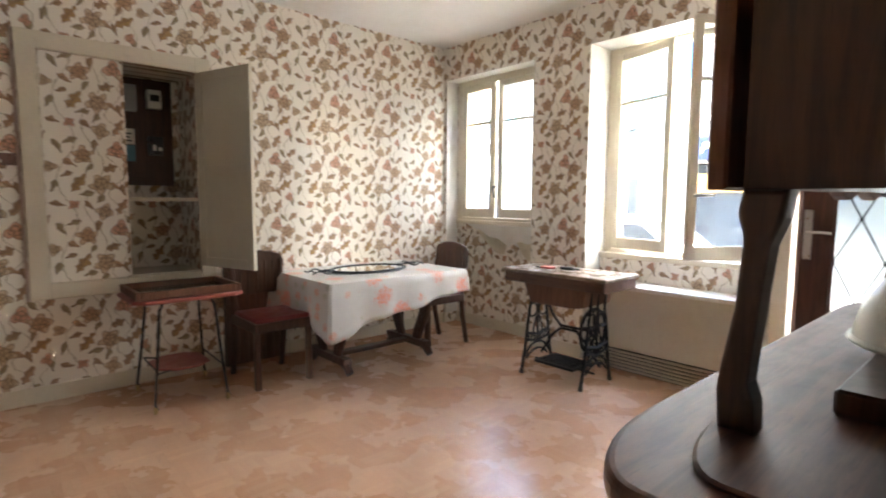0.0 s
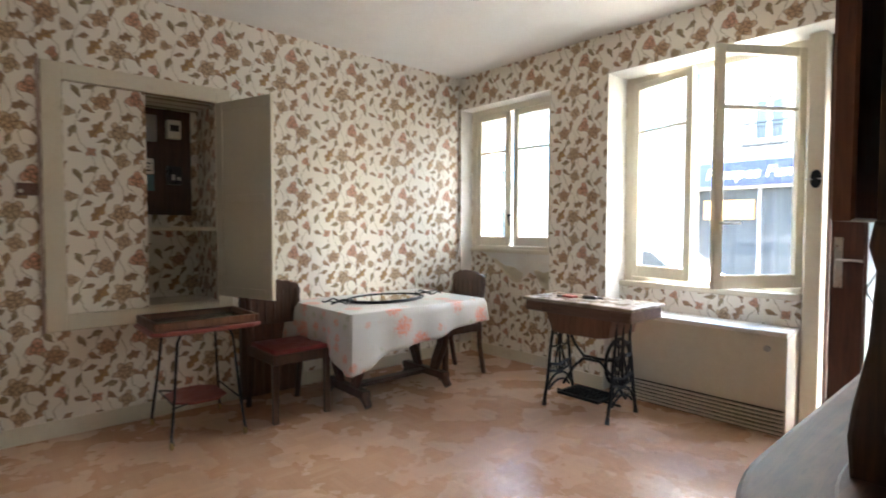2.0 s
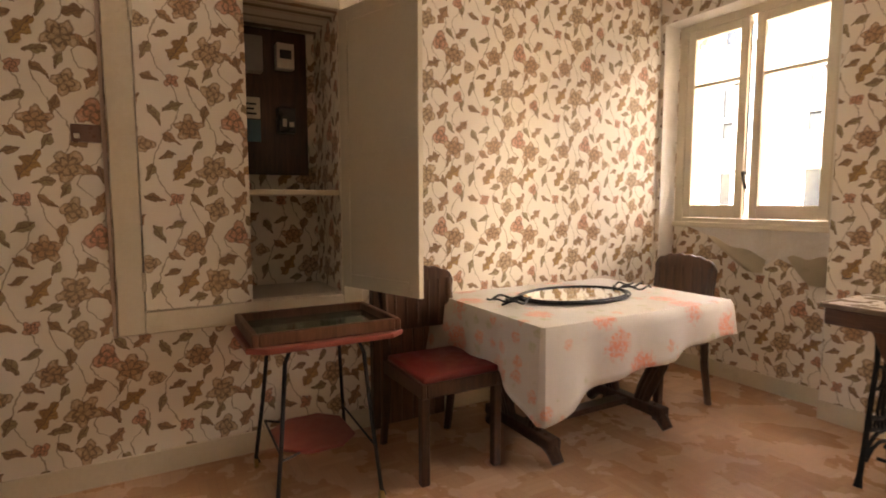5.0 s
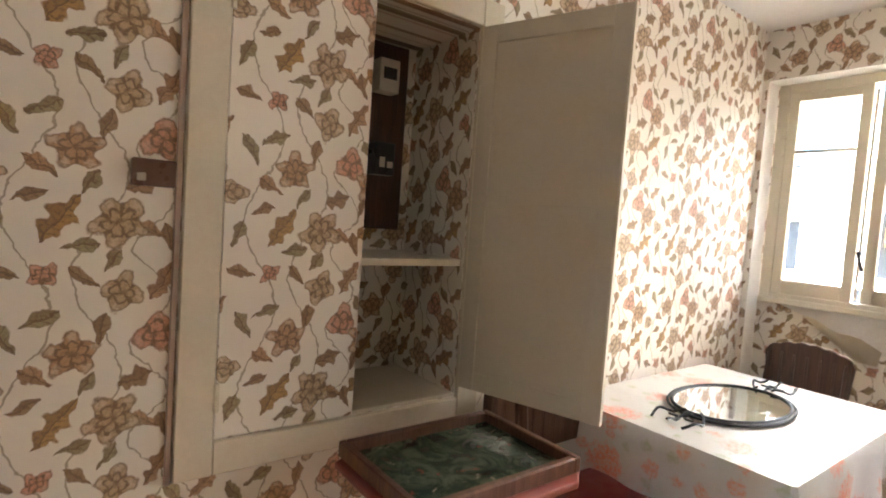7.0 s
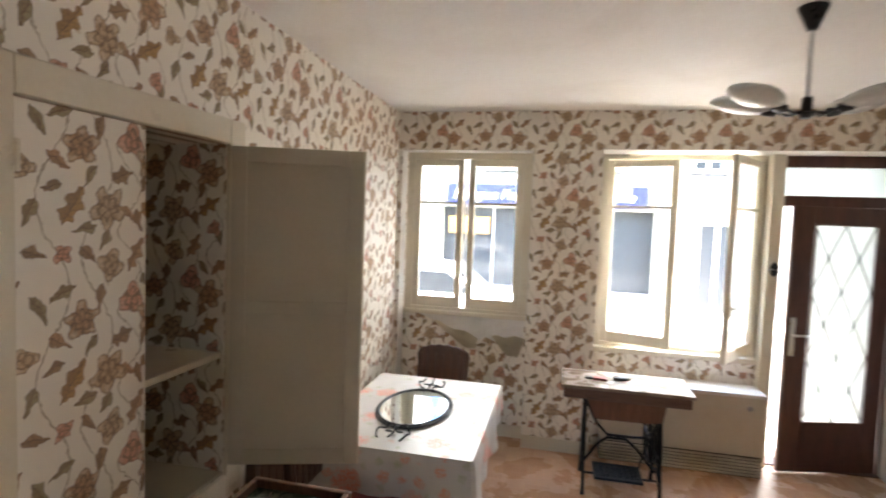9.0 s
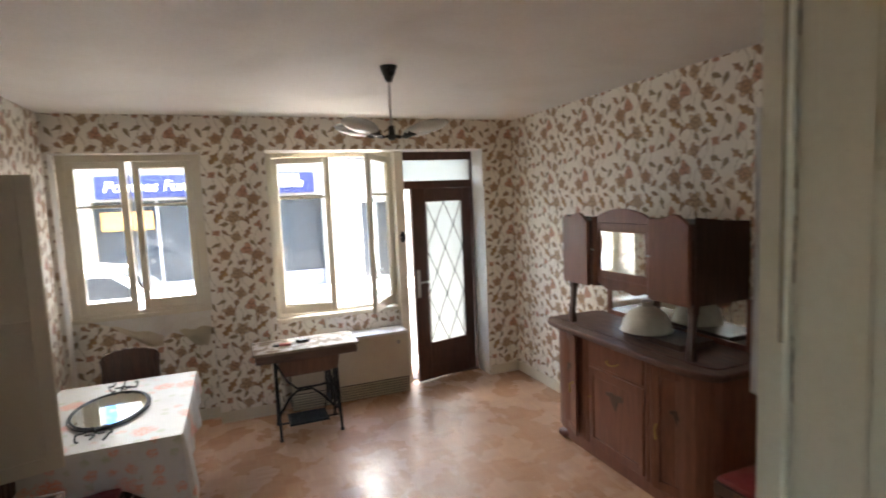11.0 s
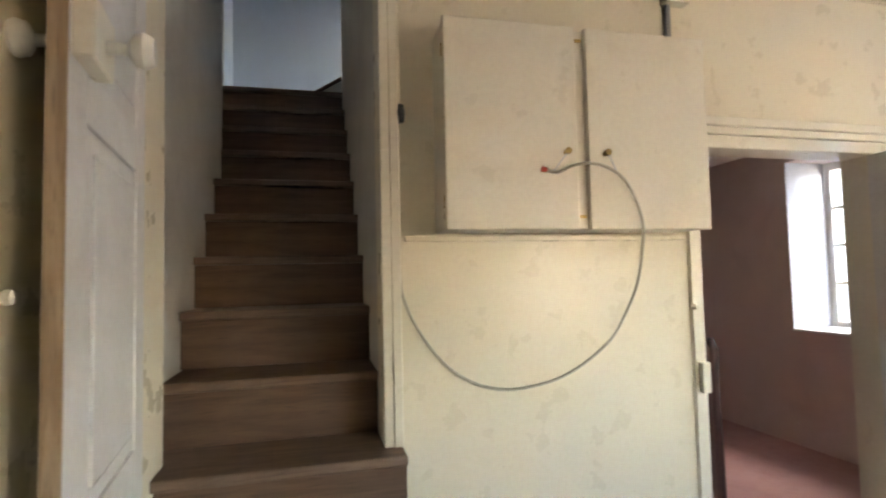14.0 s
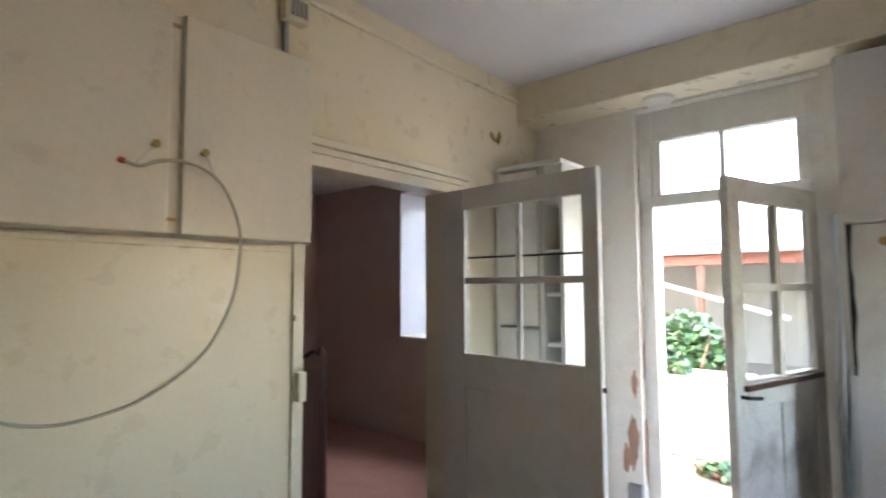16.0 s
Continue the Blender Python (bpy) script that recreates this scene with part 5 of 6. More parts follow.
for i in range(15):
    u = i / 14
    cols.append([bm.verts.new((2.072 + 0.16 * u - 0.02 * (1 - v) * (0.5 - u), -4.412 + 0.014 * math.sin(u * 19) * (0.4 + v) + 0.012, 2.03 - (0.43 + 0.02 * math.sin(u * 7)) * v)) for v in [k / 8 for k in range(9)]])
for a, b in zip(cols, cols[1:]):
    for k in range(8):
        bm.faces.new((a[k], b[k], b[k + 1], a[k + 1]))
bmesh.ops.solidify(bm, geom=bm.faces[:], thickness=0.004)
tw = thing("hanging_cloth", pose(0, 0, 0), "white cloth hanging from a hook beside the doorway", "cloth")
part("cloth", bm, plain("white_cotton", (0.78, 0.76, 0.74), 0.8), tw, smooth=True)
part("hook", tube(bmesh.new(), [(2.15, -4.458, 2.05), (2.15, -4.41, 2.05), (2.15, -4.405, 2.03)], 0.005), BLACK_IRON, tw)

# ---- stair door ----
sd = thing("stair_door", pose(2.70, -4.638, 1.437, 0, 0, 180 + 6.4), "tall pale painted panelled door standing open by the stairs", "door")
W = 0.60
part("leaf", B(((0, -0.013, 0), (0.1, 0.013, 1.72)), ((W - 0.1, -0.013, 0), (W, 0.013, 1.72)), ((0.1, -0.013, 0), (W - 0.1, 0.013, 0.14)), ((0.1, -0.013, 1.6), (W - 0.1, 0.013, 1.72)), ((0.1, -0.013, 0.78), (W - 0.1, 0.013, 0.88)), ((0.1, -0.01, 0.14), (W - 0.1, 0.01, 0.78)), ((0.1, -0.01, 0.88), (W - 0.1, 0.01, 1.6)), bevel=0.003), GREY_WOOD, sd)
part("raised_panel", B(((0.14, 0.0095, 0.18), (W - 0.14, 0.016, 0.74)), bevel=0.005), GREY_WOOD, sd)
part("raised_panel", B(((0.14, 0.01, 0.92), (W - 0.14, 0.016, 1.56)), bevel=0.005), GREY_WOOD, sd)
part("edge", B(((W, -0.0135, 0), (W + 0.004, 0.0135, 1.72))), wood("bare_door_edge", (0.3, 0.2, 0.12), (0.46, 0.34, 0.22), 0.5), sd, "bare worn wooden door edge")
lk = part("lock_case", B(((W - 0.13, 0.013, 0.86), (W - 0.01, 0.045, 0.96)), bevel=0.004), CREAM_WOOD, sd, "painted surface-mounted lock")
for side in (1, -1):
    kb = part("knob", lathe(bmesh.new(), [(0, 0), (0.011, 0.0), (0.01, 0.03), (0.026, 0.04), (0.03, 0.055), (0.022, 0.07), (0, 0.074)], 16), PLASTIC_W, sd, "white porcelain knob", smooth=True)
    kb.matrix_basis = pose(W - 0.07, 0.046 if side > 0 else -0.019, 0.9, -90 * side)
part("dark_strip", B(((0.16, 0.0162, 0.03), (0.5, 0.022, 0.045)), bevel=0.002), DARK_TUBE, sd)
setting("stair_trim", B(((2.965, S0 - 0.055, KZ), (2.999, S0, 3.2)), ((2.958, S0 - 0.062, KZ), (2.964, S0 - 0.03, 3.2)), ((2.88, S1 + 0.0, KZ), (2.999, S1 + 0.02, 3.2)), bevel=0.003), CREAM_WOOD, "cream-painted casing round the stair opening", "trim")
rail = thing("coat_rail", pose(4.05, S1 - 0.001, 3.72), "dark wooden coat rail with wire hooks by the stairs", "coat rail")
part("board", B(((-0.3, -0.02, -0.04), (0.3, 0, 0.04)), bevel=0.004), BROWN_WOOD, rail)
for k in range(3):
    x = -0.2 + 0.2 * k
    part("hook", tube(bmesh.new(), [(x, -0.02, 0.03), (x, -0.06, 0.06), (x, -0.1, 0.05), (x, -0.05, 0.0), (x, -0.03, -0.04), (x, -0.07, -0.07), (x, -0.1, -0.04)], 0.006), BLACK_IRON, rail)
up2 = thing("upper_stair_string", pose(5.62, 0, 0), "sloping white stair panel with a dark handrail upstairs", "stair string")
part("panel", slab(bmesh.new(), [(-4.86, TOPZ - 0.036), (-5.33, TOPZ - 0.036), (-5.33, TOPZ + 0.26)], 0.0, 0.03, "x"), GREY_WOOD, up2)
part("rail", tube(bmesh.new(), [(0.015, -4.84, TOPZ - 0.03), (0.015, -5.34, TOPZ + 0.285)], 0.022, 8), DARK_WOOD, up2)

# ---- wall cabinet and cable ----
cab = thing("kitchen_cabinet", pose(2.999, -5.945, 2.1), "yellowed white two-door kitchen wall cabinet", "cabinet")
part("body", B(((-0.165, -0.475, 0.004), (0, 0.475, 0.68)), bevel=0.003), CREAM_WOOD, cab)
for a, b in ((0.026, 0.482), (-0.482, -0.012)):
    dd = part("cabinet_door", B(((-0.188, a, 0.0), (-0.167, b, 0.685)), bevel=0.006, seg=2), CREAM_WOOD, cab)
    hs = b - 0.004 if a > 0 else a + 0.004
    for z in (0.09, 0.58):
        part("hinge", tube(bmesh.new(), [(-0.164, hs, z - 0.02), (-0.164, hs, z + 0.02)], 0.006), BRASS, dd)
    hy = 0.072 if a > 0 else -0.072
    part("latch_pin", tube(bmesh.new(), [(-0.188, hy, 0.255), (-0.212, hy, 0.257)], [0.009, 0.012]), BRASS, dd)
    part("latch_wire", tube(bmesh.new(), [(-0.206, hy, 0.255), (-0.204, hy + (0.055 if a > 0 else -0.035), 0.185)], 0.0028), CHROME, dd)
for z in (0.04, 0.64):
    part("catch", B(((-0.172, -0.006, z), (-0.166, 0.02, z + 0.01))), BRASS, cab)
setting("wall_batten", B(((2.975, -6.45, 2.075), (2.999, -5.36, 2.094)), bevel=0.003), CREAM, "painted batten under the wall cabinet", "batten")
pts = [(2.785, -5.79, 2.29), (2.785, -5.83, 2.283), (2.783, -5.88, 2.305), (2.78, -5.94, 2.315), (2.78, -6.0, 2.305), (2.782, -6.055, 2.275), (2.785, -6.1, 2.215), (2.79, -6.135, 2.12), (2.83, -6.155, 2.02), (2.89, -6.17, 1.91), (2.95, -6.16, 1.81), (2.98, -6.12, 1.72), (2.988, -6.03, 1.645), (2.988, -5.92, 1.59), (2.988, -5.8, 1.564), (2.988, -5.69, 1.562), (2.988, -5.58, 1.595), (2.988, -5.48, 1.67), (2.988, -5.4, 1.78), (2.988, -5.355, 1.88), (2.988, -5.342, 1.96), (2.988, -5.34, 2.2), (2.988, -5.338, 2.49)]
cbl = thing("aerial_cable", pose(0, 0, 0), "grey-cream cable looping down from the cabinet catches", "cable")
def smooth_line(p, n=4):
    """A finer line through the same points."""
    p = [Vector(v) for v in p]
    out = []
    for i in range(len(p) - 1):
        a, b, c2, d = p[max(i - 1, 0)], p[i], p[i + 1], p[min(i + 2, len(p) - 1)]
        for k in range(n):
            t = k / n
            out.append(0.5 * (2 * b + (c2 - a) * t + (2 * a - 5 * b + 4 * c2 - d) * t * t + (3 * b - a - 3 * c2 + d) * t ** 3))
    return out + [p[-1]]
part("cord", tube(bmesh.new(), smooth_line(pts), 0.0052, 7), plain("cable_sheath", (0.42, 0.38, 0.29), 0.45), cbl, smooth=True)
part("red_plug", tube(bmesh.new(), [(2.786, -5.79, 2.29), (2.786, -5.775, 2.293)], 0.009, 8), plain("red_plastic", (0.45, 0.05, 0.02), 0.35), cbl, "small red plug")
vlv = thing("gas_pipe", pose(2.985, -5.345, 0), "thin painted pipe with a dark brass tap", "pipe")
part("pipe", tube(bmesh.new(), [(0, 0, 2.5), (0, 0, KH - 0.002)], 0.007, 8), CREAM, vlv)
part("tap", lathe(bmesh.new(), [(0, -0.03), (0.02, -0.028), (0.024, 0.0), (0.02, 0.028), (0, 0.03)], 12, (-0.005, 0, 2.51)), BLACK_IRON, vlv)
jb = thing("junction_box", pose(2.999, -6.44, 3.05), "painted electrical junction box with a slotted cover", "junction box")
part("box", B(((-0.05, -0.06, -0.05), (0, 0.045, 0.05)), bevel=0.005, seg=2), CREAM, jb)
for k in range(4):
    part("slot_rib", B(((-0.058, -0.05 + 0.02 * k, -0.03), (-0.05, -0.038 + 0.02 * k, 0.035)), bevel=0.001), PLASTIC_G, jb)
part("conduit", B(((-0.02, 0.012, -0.26), (-0.001, 0.03, -0.05)), bevel=0.002), PLASTIC_G, jb)
part("cover_plate", B(((-0.006, -0.1, -0.26), (0, 0.0, -0.08)), bevel=0.002), CREAM, jb)
setting("cornice", B(((2.975, -8.15, 3.12), (2.999, -5.35, 3.15)), bevel=0.008, seg=2), CREAM, "painted picture rail near the ceiling", "moulding")
bt = thing("butterfly_hook", pose(2.999, -7.9, 2.83), "small bronze butterfly-shaped wall hook", "hook")
part("wing", slab(bmesh.new(), [(0, 0), (0.05, 0.045), (0.06, 0.02), (0.02, -0.012)], -0.012, -0.004, "x"), BRASS, bt)
part("wing", slab(bmesh.new(), [(0, 0), (-0.03, 0.06), (-0.05, 0.03), (-0.02, -0.02)], -0.016, -0.008, "x"), BRASS, bt)
part("pin", tube(bmesh.new(), [(0, 0, 0), (-0.03, 0, -0.01)], 0.006), BRASS, bt)

# ---- side room door and its view ----
setting("side_door_frame", B(((2.985, P1 - 0.008, KZ), (3.13, P1 + 0.045, PT - 0.009)), ((2.985, P0 - 0.05, KZ), (3.13, P0 + 0.008, PT - 0.009)), ((2.985, P0 - 0.05, PT - 0.008), (3.13, P1 + 0.045, PT + 0.044)), ((2.972, -7.55, PT + 0.045), (2.999, -6.44, PT + 0.075)), ((2.955, -7.6, PT + 0.075), (2.999, -6.43, PT + 0.11)), bevel=0.004), CREAM_WOOD, "cream-painted moulded door frame", "door frame")
stp = thing("lock_keeper", pose(2.985, P1 + 0.02, 1.55), "painted iron lock keeper on the door frame", "lock keeper")
part("box", B(((-0.03, -0.022, -0.055), (0, 0.014, 0.06)), bevel=0.004), CREAM_WOOD, stp)
part("latch_stud", tube(bmesh.new(), [(0, 0.02, 0.27), (-0.025, 0.02, 0.27)], 0.012), CREAM_WOOD, stp)
pdr = thing("glazed_door", pose(2.984, -7.392, KZ + 0.015, 0, 0, 180 - 4.5), "greyish white half-glazed door standing open", "door")
W = 0.895
z0 = KZ + 0.015
g0, g1 = 1.607 - z0, 2.327 - z0
part("leaf", B(((0, -0.018, 0), (0.155, 0.018, 1.92)), ((0.822, -0.018, 0), (W, 0.018, 1.92)), ((0.155, -0.018, 0), (0.822, 0.018, 0.13)), ((0.155, -0.018, g1), (0.822, 0.018, 1.92)), ((0.155, -0.018, g0 - 0.17), (0.822, 0.018, g0)), ((0.155, -0.004, 0.13), (0.822, 0.004, g0 - 0.17)), bevel=0.003), GREY_WOOD, pdr)
part("raised_panel", B(((0.168, 0.0035, 0.143), (0.809, 0.0165, g0 - 0.3)), ((0.168, 0.0035, g0 - 0.285), (0.809, 0.0165, g0 - 0.183)), bevel=0.004), GREY_WOOD, pdr)
part("glazing_bar", B(((0.155, -0.012, 1.967 - z0 - 0.016), (0.822, 0.012, 1.967 - z0 + 0.016)), bevel=0.003), GREY_WOOD, pdr)
part("glazing_bar", B(((0.475, -0.0125, g0), (0.5, 0.0125, g1)), bevel=0.003), GREY_WOOD, pdr)
for xa, xb in ((0.155, 0.475), (0.5, 0.822)):
    for za, zb in ((g0, 1.967 - z0 - 0.016), (1.967 - z0 + 0.016, g1)):
        p = part("pane", B(((xa, -0.002, za), (xb, 0.002, zb))), WINDOW_GLASS, pdr)
        p.visible_shadow = False
part("curtain_rod", tube(bmesh.new(), [(0.12, 0.03, 2.085 - z0), (0.84, 0.03, 2.08 - z0)], 0.0055, 6), BLACK_IRON, pdr, "thin dark curtain rod")
kb = part("knob", lathe(bmesh.new(), [(0, 0), (0.014, 0), (0.012, 0.02), (0.026, 0.03), (0.024, 0.05), (0, 0.056)], 14), BLACK_IRON, pdr, smooth=True)
kb.matrix_basis = pose(0.805, 0.019, 1.54 - z0, -90)
part("lock_bolt", B(((W, -0.006, 1.51 - z0), (W + 0.012, 0.006, 1.53 - z0))), BLACK_IRON, pdr)
win = thing("window_3", pose(0, 0, 0), "white-painted small-paned window in a deep opening", "window")
win["kind"] = "structure"
wy = PY - 0.46
part("window_frame", B(((W0, wy, WZ0), (W0 + 0.06, wy + 0.05, WZ1)), ((W1 - 0.06, wy, WZ0), (W1, wy + 0.05, WZ1)), ((W0 + 0.06, wy, WZ0), (W1 - 0.06, wy + 0.05, WZ0 + 0.07)), ((W0 + 0.06, wy, WZ1 - 0.07), (W1 - 0.06, wy + 0.05, WZ1)), ((W0 + 0.37, wy, WZ0 + 0.07), (W0 + 0.43, wy + 0.05, WZ1 - 0.07)), bevel=0.003), WHITE_WOOD, win)
for k in range(1, 4):
    z = WZ0 + 0.07 + (WZ1 - WZ0 - 0.14) * k / 4
    part("glazing_bar", B(((W0 + 0.06, wy + 0.012, z - 0.012), (W0 + 0.37, wy + 0.04, z + 0.012)), ((W0 + 0.43, wy + 0.012, z - 0.012), (W1 - 0.06, wy + 0.04, z + 0.012))), WHITE_WOOD, win)
for xa, xb in ((W0 + 0.055, W0 + 0.375), (W0 + 0.425, W1 - 0.055)):
    for k in range(4):
        h = (WZ1 - WZ0 - 0.14) / 4
        p = part("pane", B(((xa, wy + 0.024, WZ0 + 0.07 + h * k + 0.01), (xb, wy + 0.028, WZ0 + 0.07 + h * (k + 1) - 0.01))), WINDOW_GLASS, win)
        p.visible_shadow = False
part("window_sill", B(((W0 + 0.003, PY - 0.4, WZ0 + 0.001), (W1 - 0.003, PY + 0.02, WZ0 + 0.022)), bevel=0.004), WHITE_WOOD, win)
setting("window_reveal", B(((W1 - 0.006, PY - 0.4, WZ0 + 0.023), (W1 - 0.001, PY - 0.002, WZ1 - 0.001)), ((W0 + 0.001, PY - 0.4, WZ0 + 0.023), (W0 + 0.006, PY - 0.002, WZ1 - 0.001))), painted("pale_grey_reveal", (0.5, 0.5, 0.52), (0.4, 0.39, 0.4), 0.6), "pale grey painted deep window reveal", "window reveal")
hb = thing("bed_headboard", pose(3.56, -6.62, KZ), "dark carved wooden headboard standing in the pink room", "headboard")
part("panel", slab(bmesh.new(), [(-0.42, 0), (0.9, 0), (0.9, 1.0), (0.2, 1.16), (-0.3, 1.06), (-0.38, 1.1), (-0.42, 1.04)], 0, 0.04, "x", 0.006, 2), DARK_DOOR, hb)
part("post", tube(bmesh.new(), [(0.02, -0.43, 0), (0.02, -0.43, 0.15), (0.02, -0.435, 0.2), (0.02, -0.43, 0.9), (0.02, -0.43, 1.05), (0.02, -0.43, 1.11)], [0.02, 0.03, 0.036, 0.03, 0.034, 0.012], 10), DARK_DOOR, hb, smooth=True)

# ---- back of the kitchen ----
cbd = thing("tall_cupboard", pose(2.71, -8.385, KZ), "tall white cupboard with one closed door and open shelves", "cupboard")
part("carcass", B(((-0.165, 0, 0), (-0.14, 0.5, 2.12)), ((0.245, 0, 0), (0.27, 0.515, 2.12)), ((-0.04, 0.005, 0), (-0.015, 0.5, 2.12)), ((-0.14, 0, 0), (0.245, 0.02, 2.12)), ((-0.17, 0.0, 2.12), (0.28, 0.525, 2.145)), bevel=0.003), WHITE_WOOD, cbd)
part("cupboard_door", B(((-0.012, 0.5, 0.05), (0.242, 0.518, 1.2)), bevel=0.004), WHITE_WOOD, cbd)
part("cupboard_door", B(((-0.012, 0.5, 1.215), (0.242, 0.518, 2.1)), bevel=0.004), WHITE_WOOD, cbd)
part("fascia", B(((-0.139, 0.47, 2.0), (-0.041, 0.49, 2.119)), bevel=0.002), WHITE_WOOD, cbd)
for z in (0.5, 0.85, 1.1, 1.38, 1.62, 1.9):
    part("shelf", B(((-0.139, 0.021, z), (-0.041, 0.47, z + 0.022)), bevel=0.002), WHITE_WOOD, cbd)
bd = thing("back_door", pose(0, 0, 0), "weathered white back door with glazed leaf standing open", "door")
bd["kind"] = "structure"
by = -8.53
part("door_frame", B(((R0 + 0.002, by, KZ), (1.47, by + 0.07, 2.985)), ((2.25, by, KZ), (R1 - 0.002, by + 0.07, 2.985)), ((1.47, by, 2.80), (2.25, by + 0.07, 2.985)), ((1.47, by, 2.405), (2.25, by + 0.07, 2.475)), ((1.855, by + 0.01, 2.475), (1.885, by + 0.06, 2.80)), ((1.47, by + 0.01, 2.475), (1.525, by + 0.06, 2.80)), ((2.2, by + 0.01, 2.475), (2.25, by + 0.06, 2.80)), bevel=0.004), WHITE_WOOD, bd)
for xa, xb in ((1.47, 1.85), (1.88, 2.25)):
    p = part("transom_pane", B(((xa, by + 0.03, 2.475), (xb, by + 0.034, 2.80))), WINDOW_GLASS, bd)
    p.visible_shadow = False
lf = part("door_leaf", B(((0, -0.02, 0.02), (0.09, 0.02, 1.9)), ((0.70, -0.02, 0.02), (0.79, 0.02, 1.9)), ((0.09, -0.02, 0.02), (0.70, 0.02, 0.16)), ((0.09, -0.02, 1.8), (0.70, 0.02, 1.9)), ((0.09, -0.02, 0.92), (0.70, 0.02, 1.04)), ((0.38, -0.018, 0.16), (0.42, 0.018, 1.8)), ((0.09, -0.016, 1.41), (0.38, 0.016, 1.445)), ((0.42, -0.016, 1.41), (0.70, 0.016, 1.445)), ((0.09, -0.01, 0.16), (0.38, 0.01, 0.92)), ((0.42, -0.01, 0.16), (0.70, 0.01, 0.92)), bevel=0.003), painted("weathered_door_paint", (0.6, 0.58, 0.52), (0.25, 0.2, 0.15), 0.55, 4.0, 0.75, 0.3), bd)
lf.matrix_basis = pose(1.468, -8.455, KZ, 0, 0, 72)
for xa, xb in ((0.09, 0.38), (0.42, 0.70)):
    for za, zb in ((1.04, 1.41), (1.445, 1.8)):
        p = part("pane", B(((xa, -0.002, za), (xb, 0.002, zb))), WINDOW_GLASS, lf)
        p.visible_shadow = False
part("sill_board", B(((0.06, 0.02, 1.0), (0.73, 0.04, 1.025)), bevel=0.003), DARK_WOOD, lf)
part("latch", tube(bmesh.new(), [(0.75, 0.02, 0.98), (0.75, 0.05, 0.98), (0.66, 0.055, 0.97)], 0.008), BLACK_IRON, lf)
setting("kitchen_plinth", B(((R1 + 0.005, -8.399, KZ), (2.42, -8.37, 0.79)), bevel=0.004), painted("grey_plinth_paint", (0.2, 0.2, 0.21), (0.12, 0.12, 0.12), 0.5, 4.0), "dark grey painted plinth by the back door", "plinth")
pier = thing("boiler_cupboard", pose(0.8, -8.398, KZ), "tall greyish boarded cupboard beside the back door", "cupboard")
part("lower_front", B(((-0.5, 0, 0), (0.53, 0.25, 1.7)), bevel=0.006), GREY_WOOD, pier)
part("upper_front", B(((-0.5, 0, 1.705), (0.54, 0.275, 2.45)), bevel=0.006), GREY_WOOD, pier)
part("knob", lathe(bmesh.new(), [(0, 0), (0.012, 0), (0.02, 0.02), (0, 0.03)], 12), BRASS, pier).matrix_basis = pose(0.4, 0.25, 1.62, -90)
bm = bmesh.new()
cols = []
for i in range(13):
    u = i / 12
    cols.append([bm.verts.new((1.345 + 0.05 * u + 0.012 * math.sin(v * 9 + u * 3), -8.13 - 0.16 * u + 0.02 * math.sin(u * 14 + v * 3), 2.25 - 1.72 * v)) for v in [k / 16 for k in range(17)]])
for a, b in zip(cols, cols[1:]):
    for k in range(16):
        bm.faces.new((a[k], b[k], b[k + 1], a[k + 1]))
bmesh.ops.solidify(bm, geom=bm.faces[:], thickness=0.003)
tagged(part("plastic_drape", bm, plain("translucent_white_sheet", (0.72, 0.74, 0.75), 0.35), smooth=True), "crumpled white plastic sheet hanging by the back door", "sheet")
wd = thing("wall_lamp", pose(2.15, -8.3, 3.004), "small white ceiling light fitting under the beam", "light fitting")
part("dish", lathe(bmesh.new(), [(0, -0.05), (0.05, -0.045), (0.085, -0.02), (0.09, 0), (0, 0)], 18), PLASTIC_W, wd, smooth=True)

# peeled plaster beside the back door; boarded cupboard's split, its shade painted black
PEEL = painted("bare_brown_plaster", (0.4, 0.24, 0.17), (0.26, 0.15, 0.1), 0.8, 9.0, 0.6)
rnd = random.Random(11)
def ragged(cx, cz, w, h, n=18):
    """An uneven outline round a middle."""
    return [(cx + w * math.cos(k * math.tau / n) * rnd.uniform(0.6, 1.1), cz + h * math.sin(k * math.tau / n) * rnd.uniform(0.65, 1.1)) for k in range(n)]
south = bpy.data.objects["kitchen_wall_south"]
for cx, cz, w, h in ((2.385, 1.02, 0.035, 0.17), (2.37, 1.36, 0.018, 0.1), (2.43, 0.92, 0.03, 0.09)):
    part("peeled_patch", slab(bmesh.new(), ragged(cx, cz, w, h), KR + 0.0005, KR + 0.003, "y"), PEEL, south, "bare brown patch where paint has peeled")
for cy, cz, w, h in ((KR - 0.05, 0.95, 0.03, 0.22), (KR - 0.06, 1.5, 0.02, 0.12), (KR - 0.1, 2.15, 0.02, 0.05)):
    part("peeled_patch", slab(bmesh.new(), ragged(cy, cz, w, h), R1 - 0.003, R1 - 0.0005, "x"), PEEL, south, "bare brown patch where paint has peeled")
edge = [(0.512 + rnd.uniform(-0.008, 0.004), 1.7 - 0.05 * k) for k in range(14)]
edge = edge + [(0.529, 1.7 - 0.05 * k) for k in range(13, -1, -1)]
# Flat black strip gives the shade inside the split.
part("split_shade", slab(bmesh.new(), edge, 0.2505, 0.2535, "y"), BLACK, pier, "split along the board edge, its shade painted black")

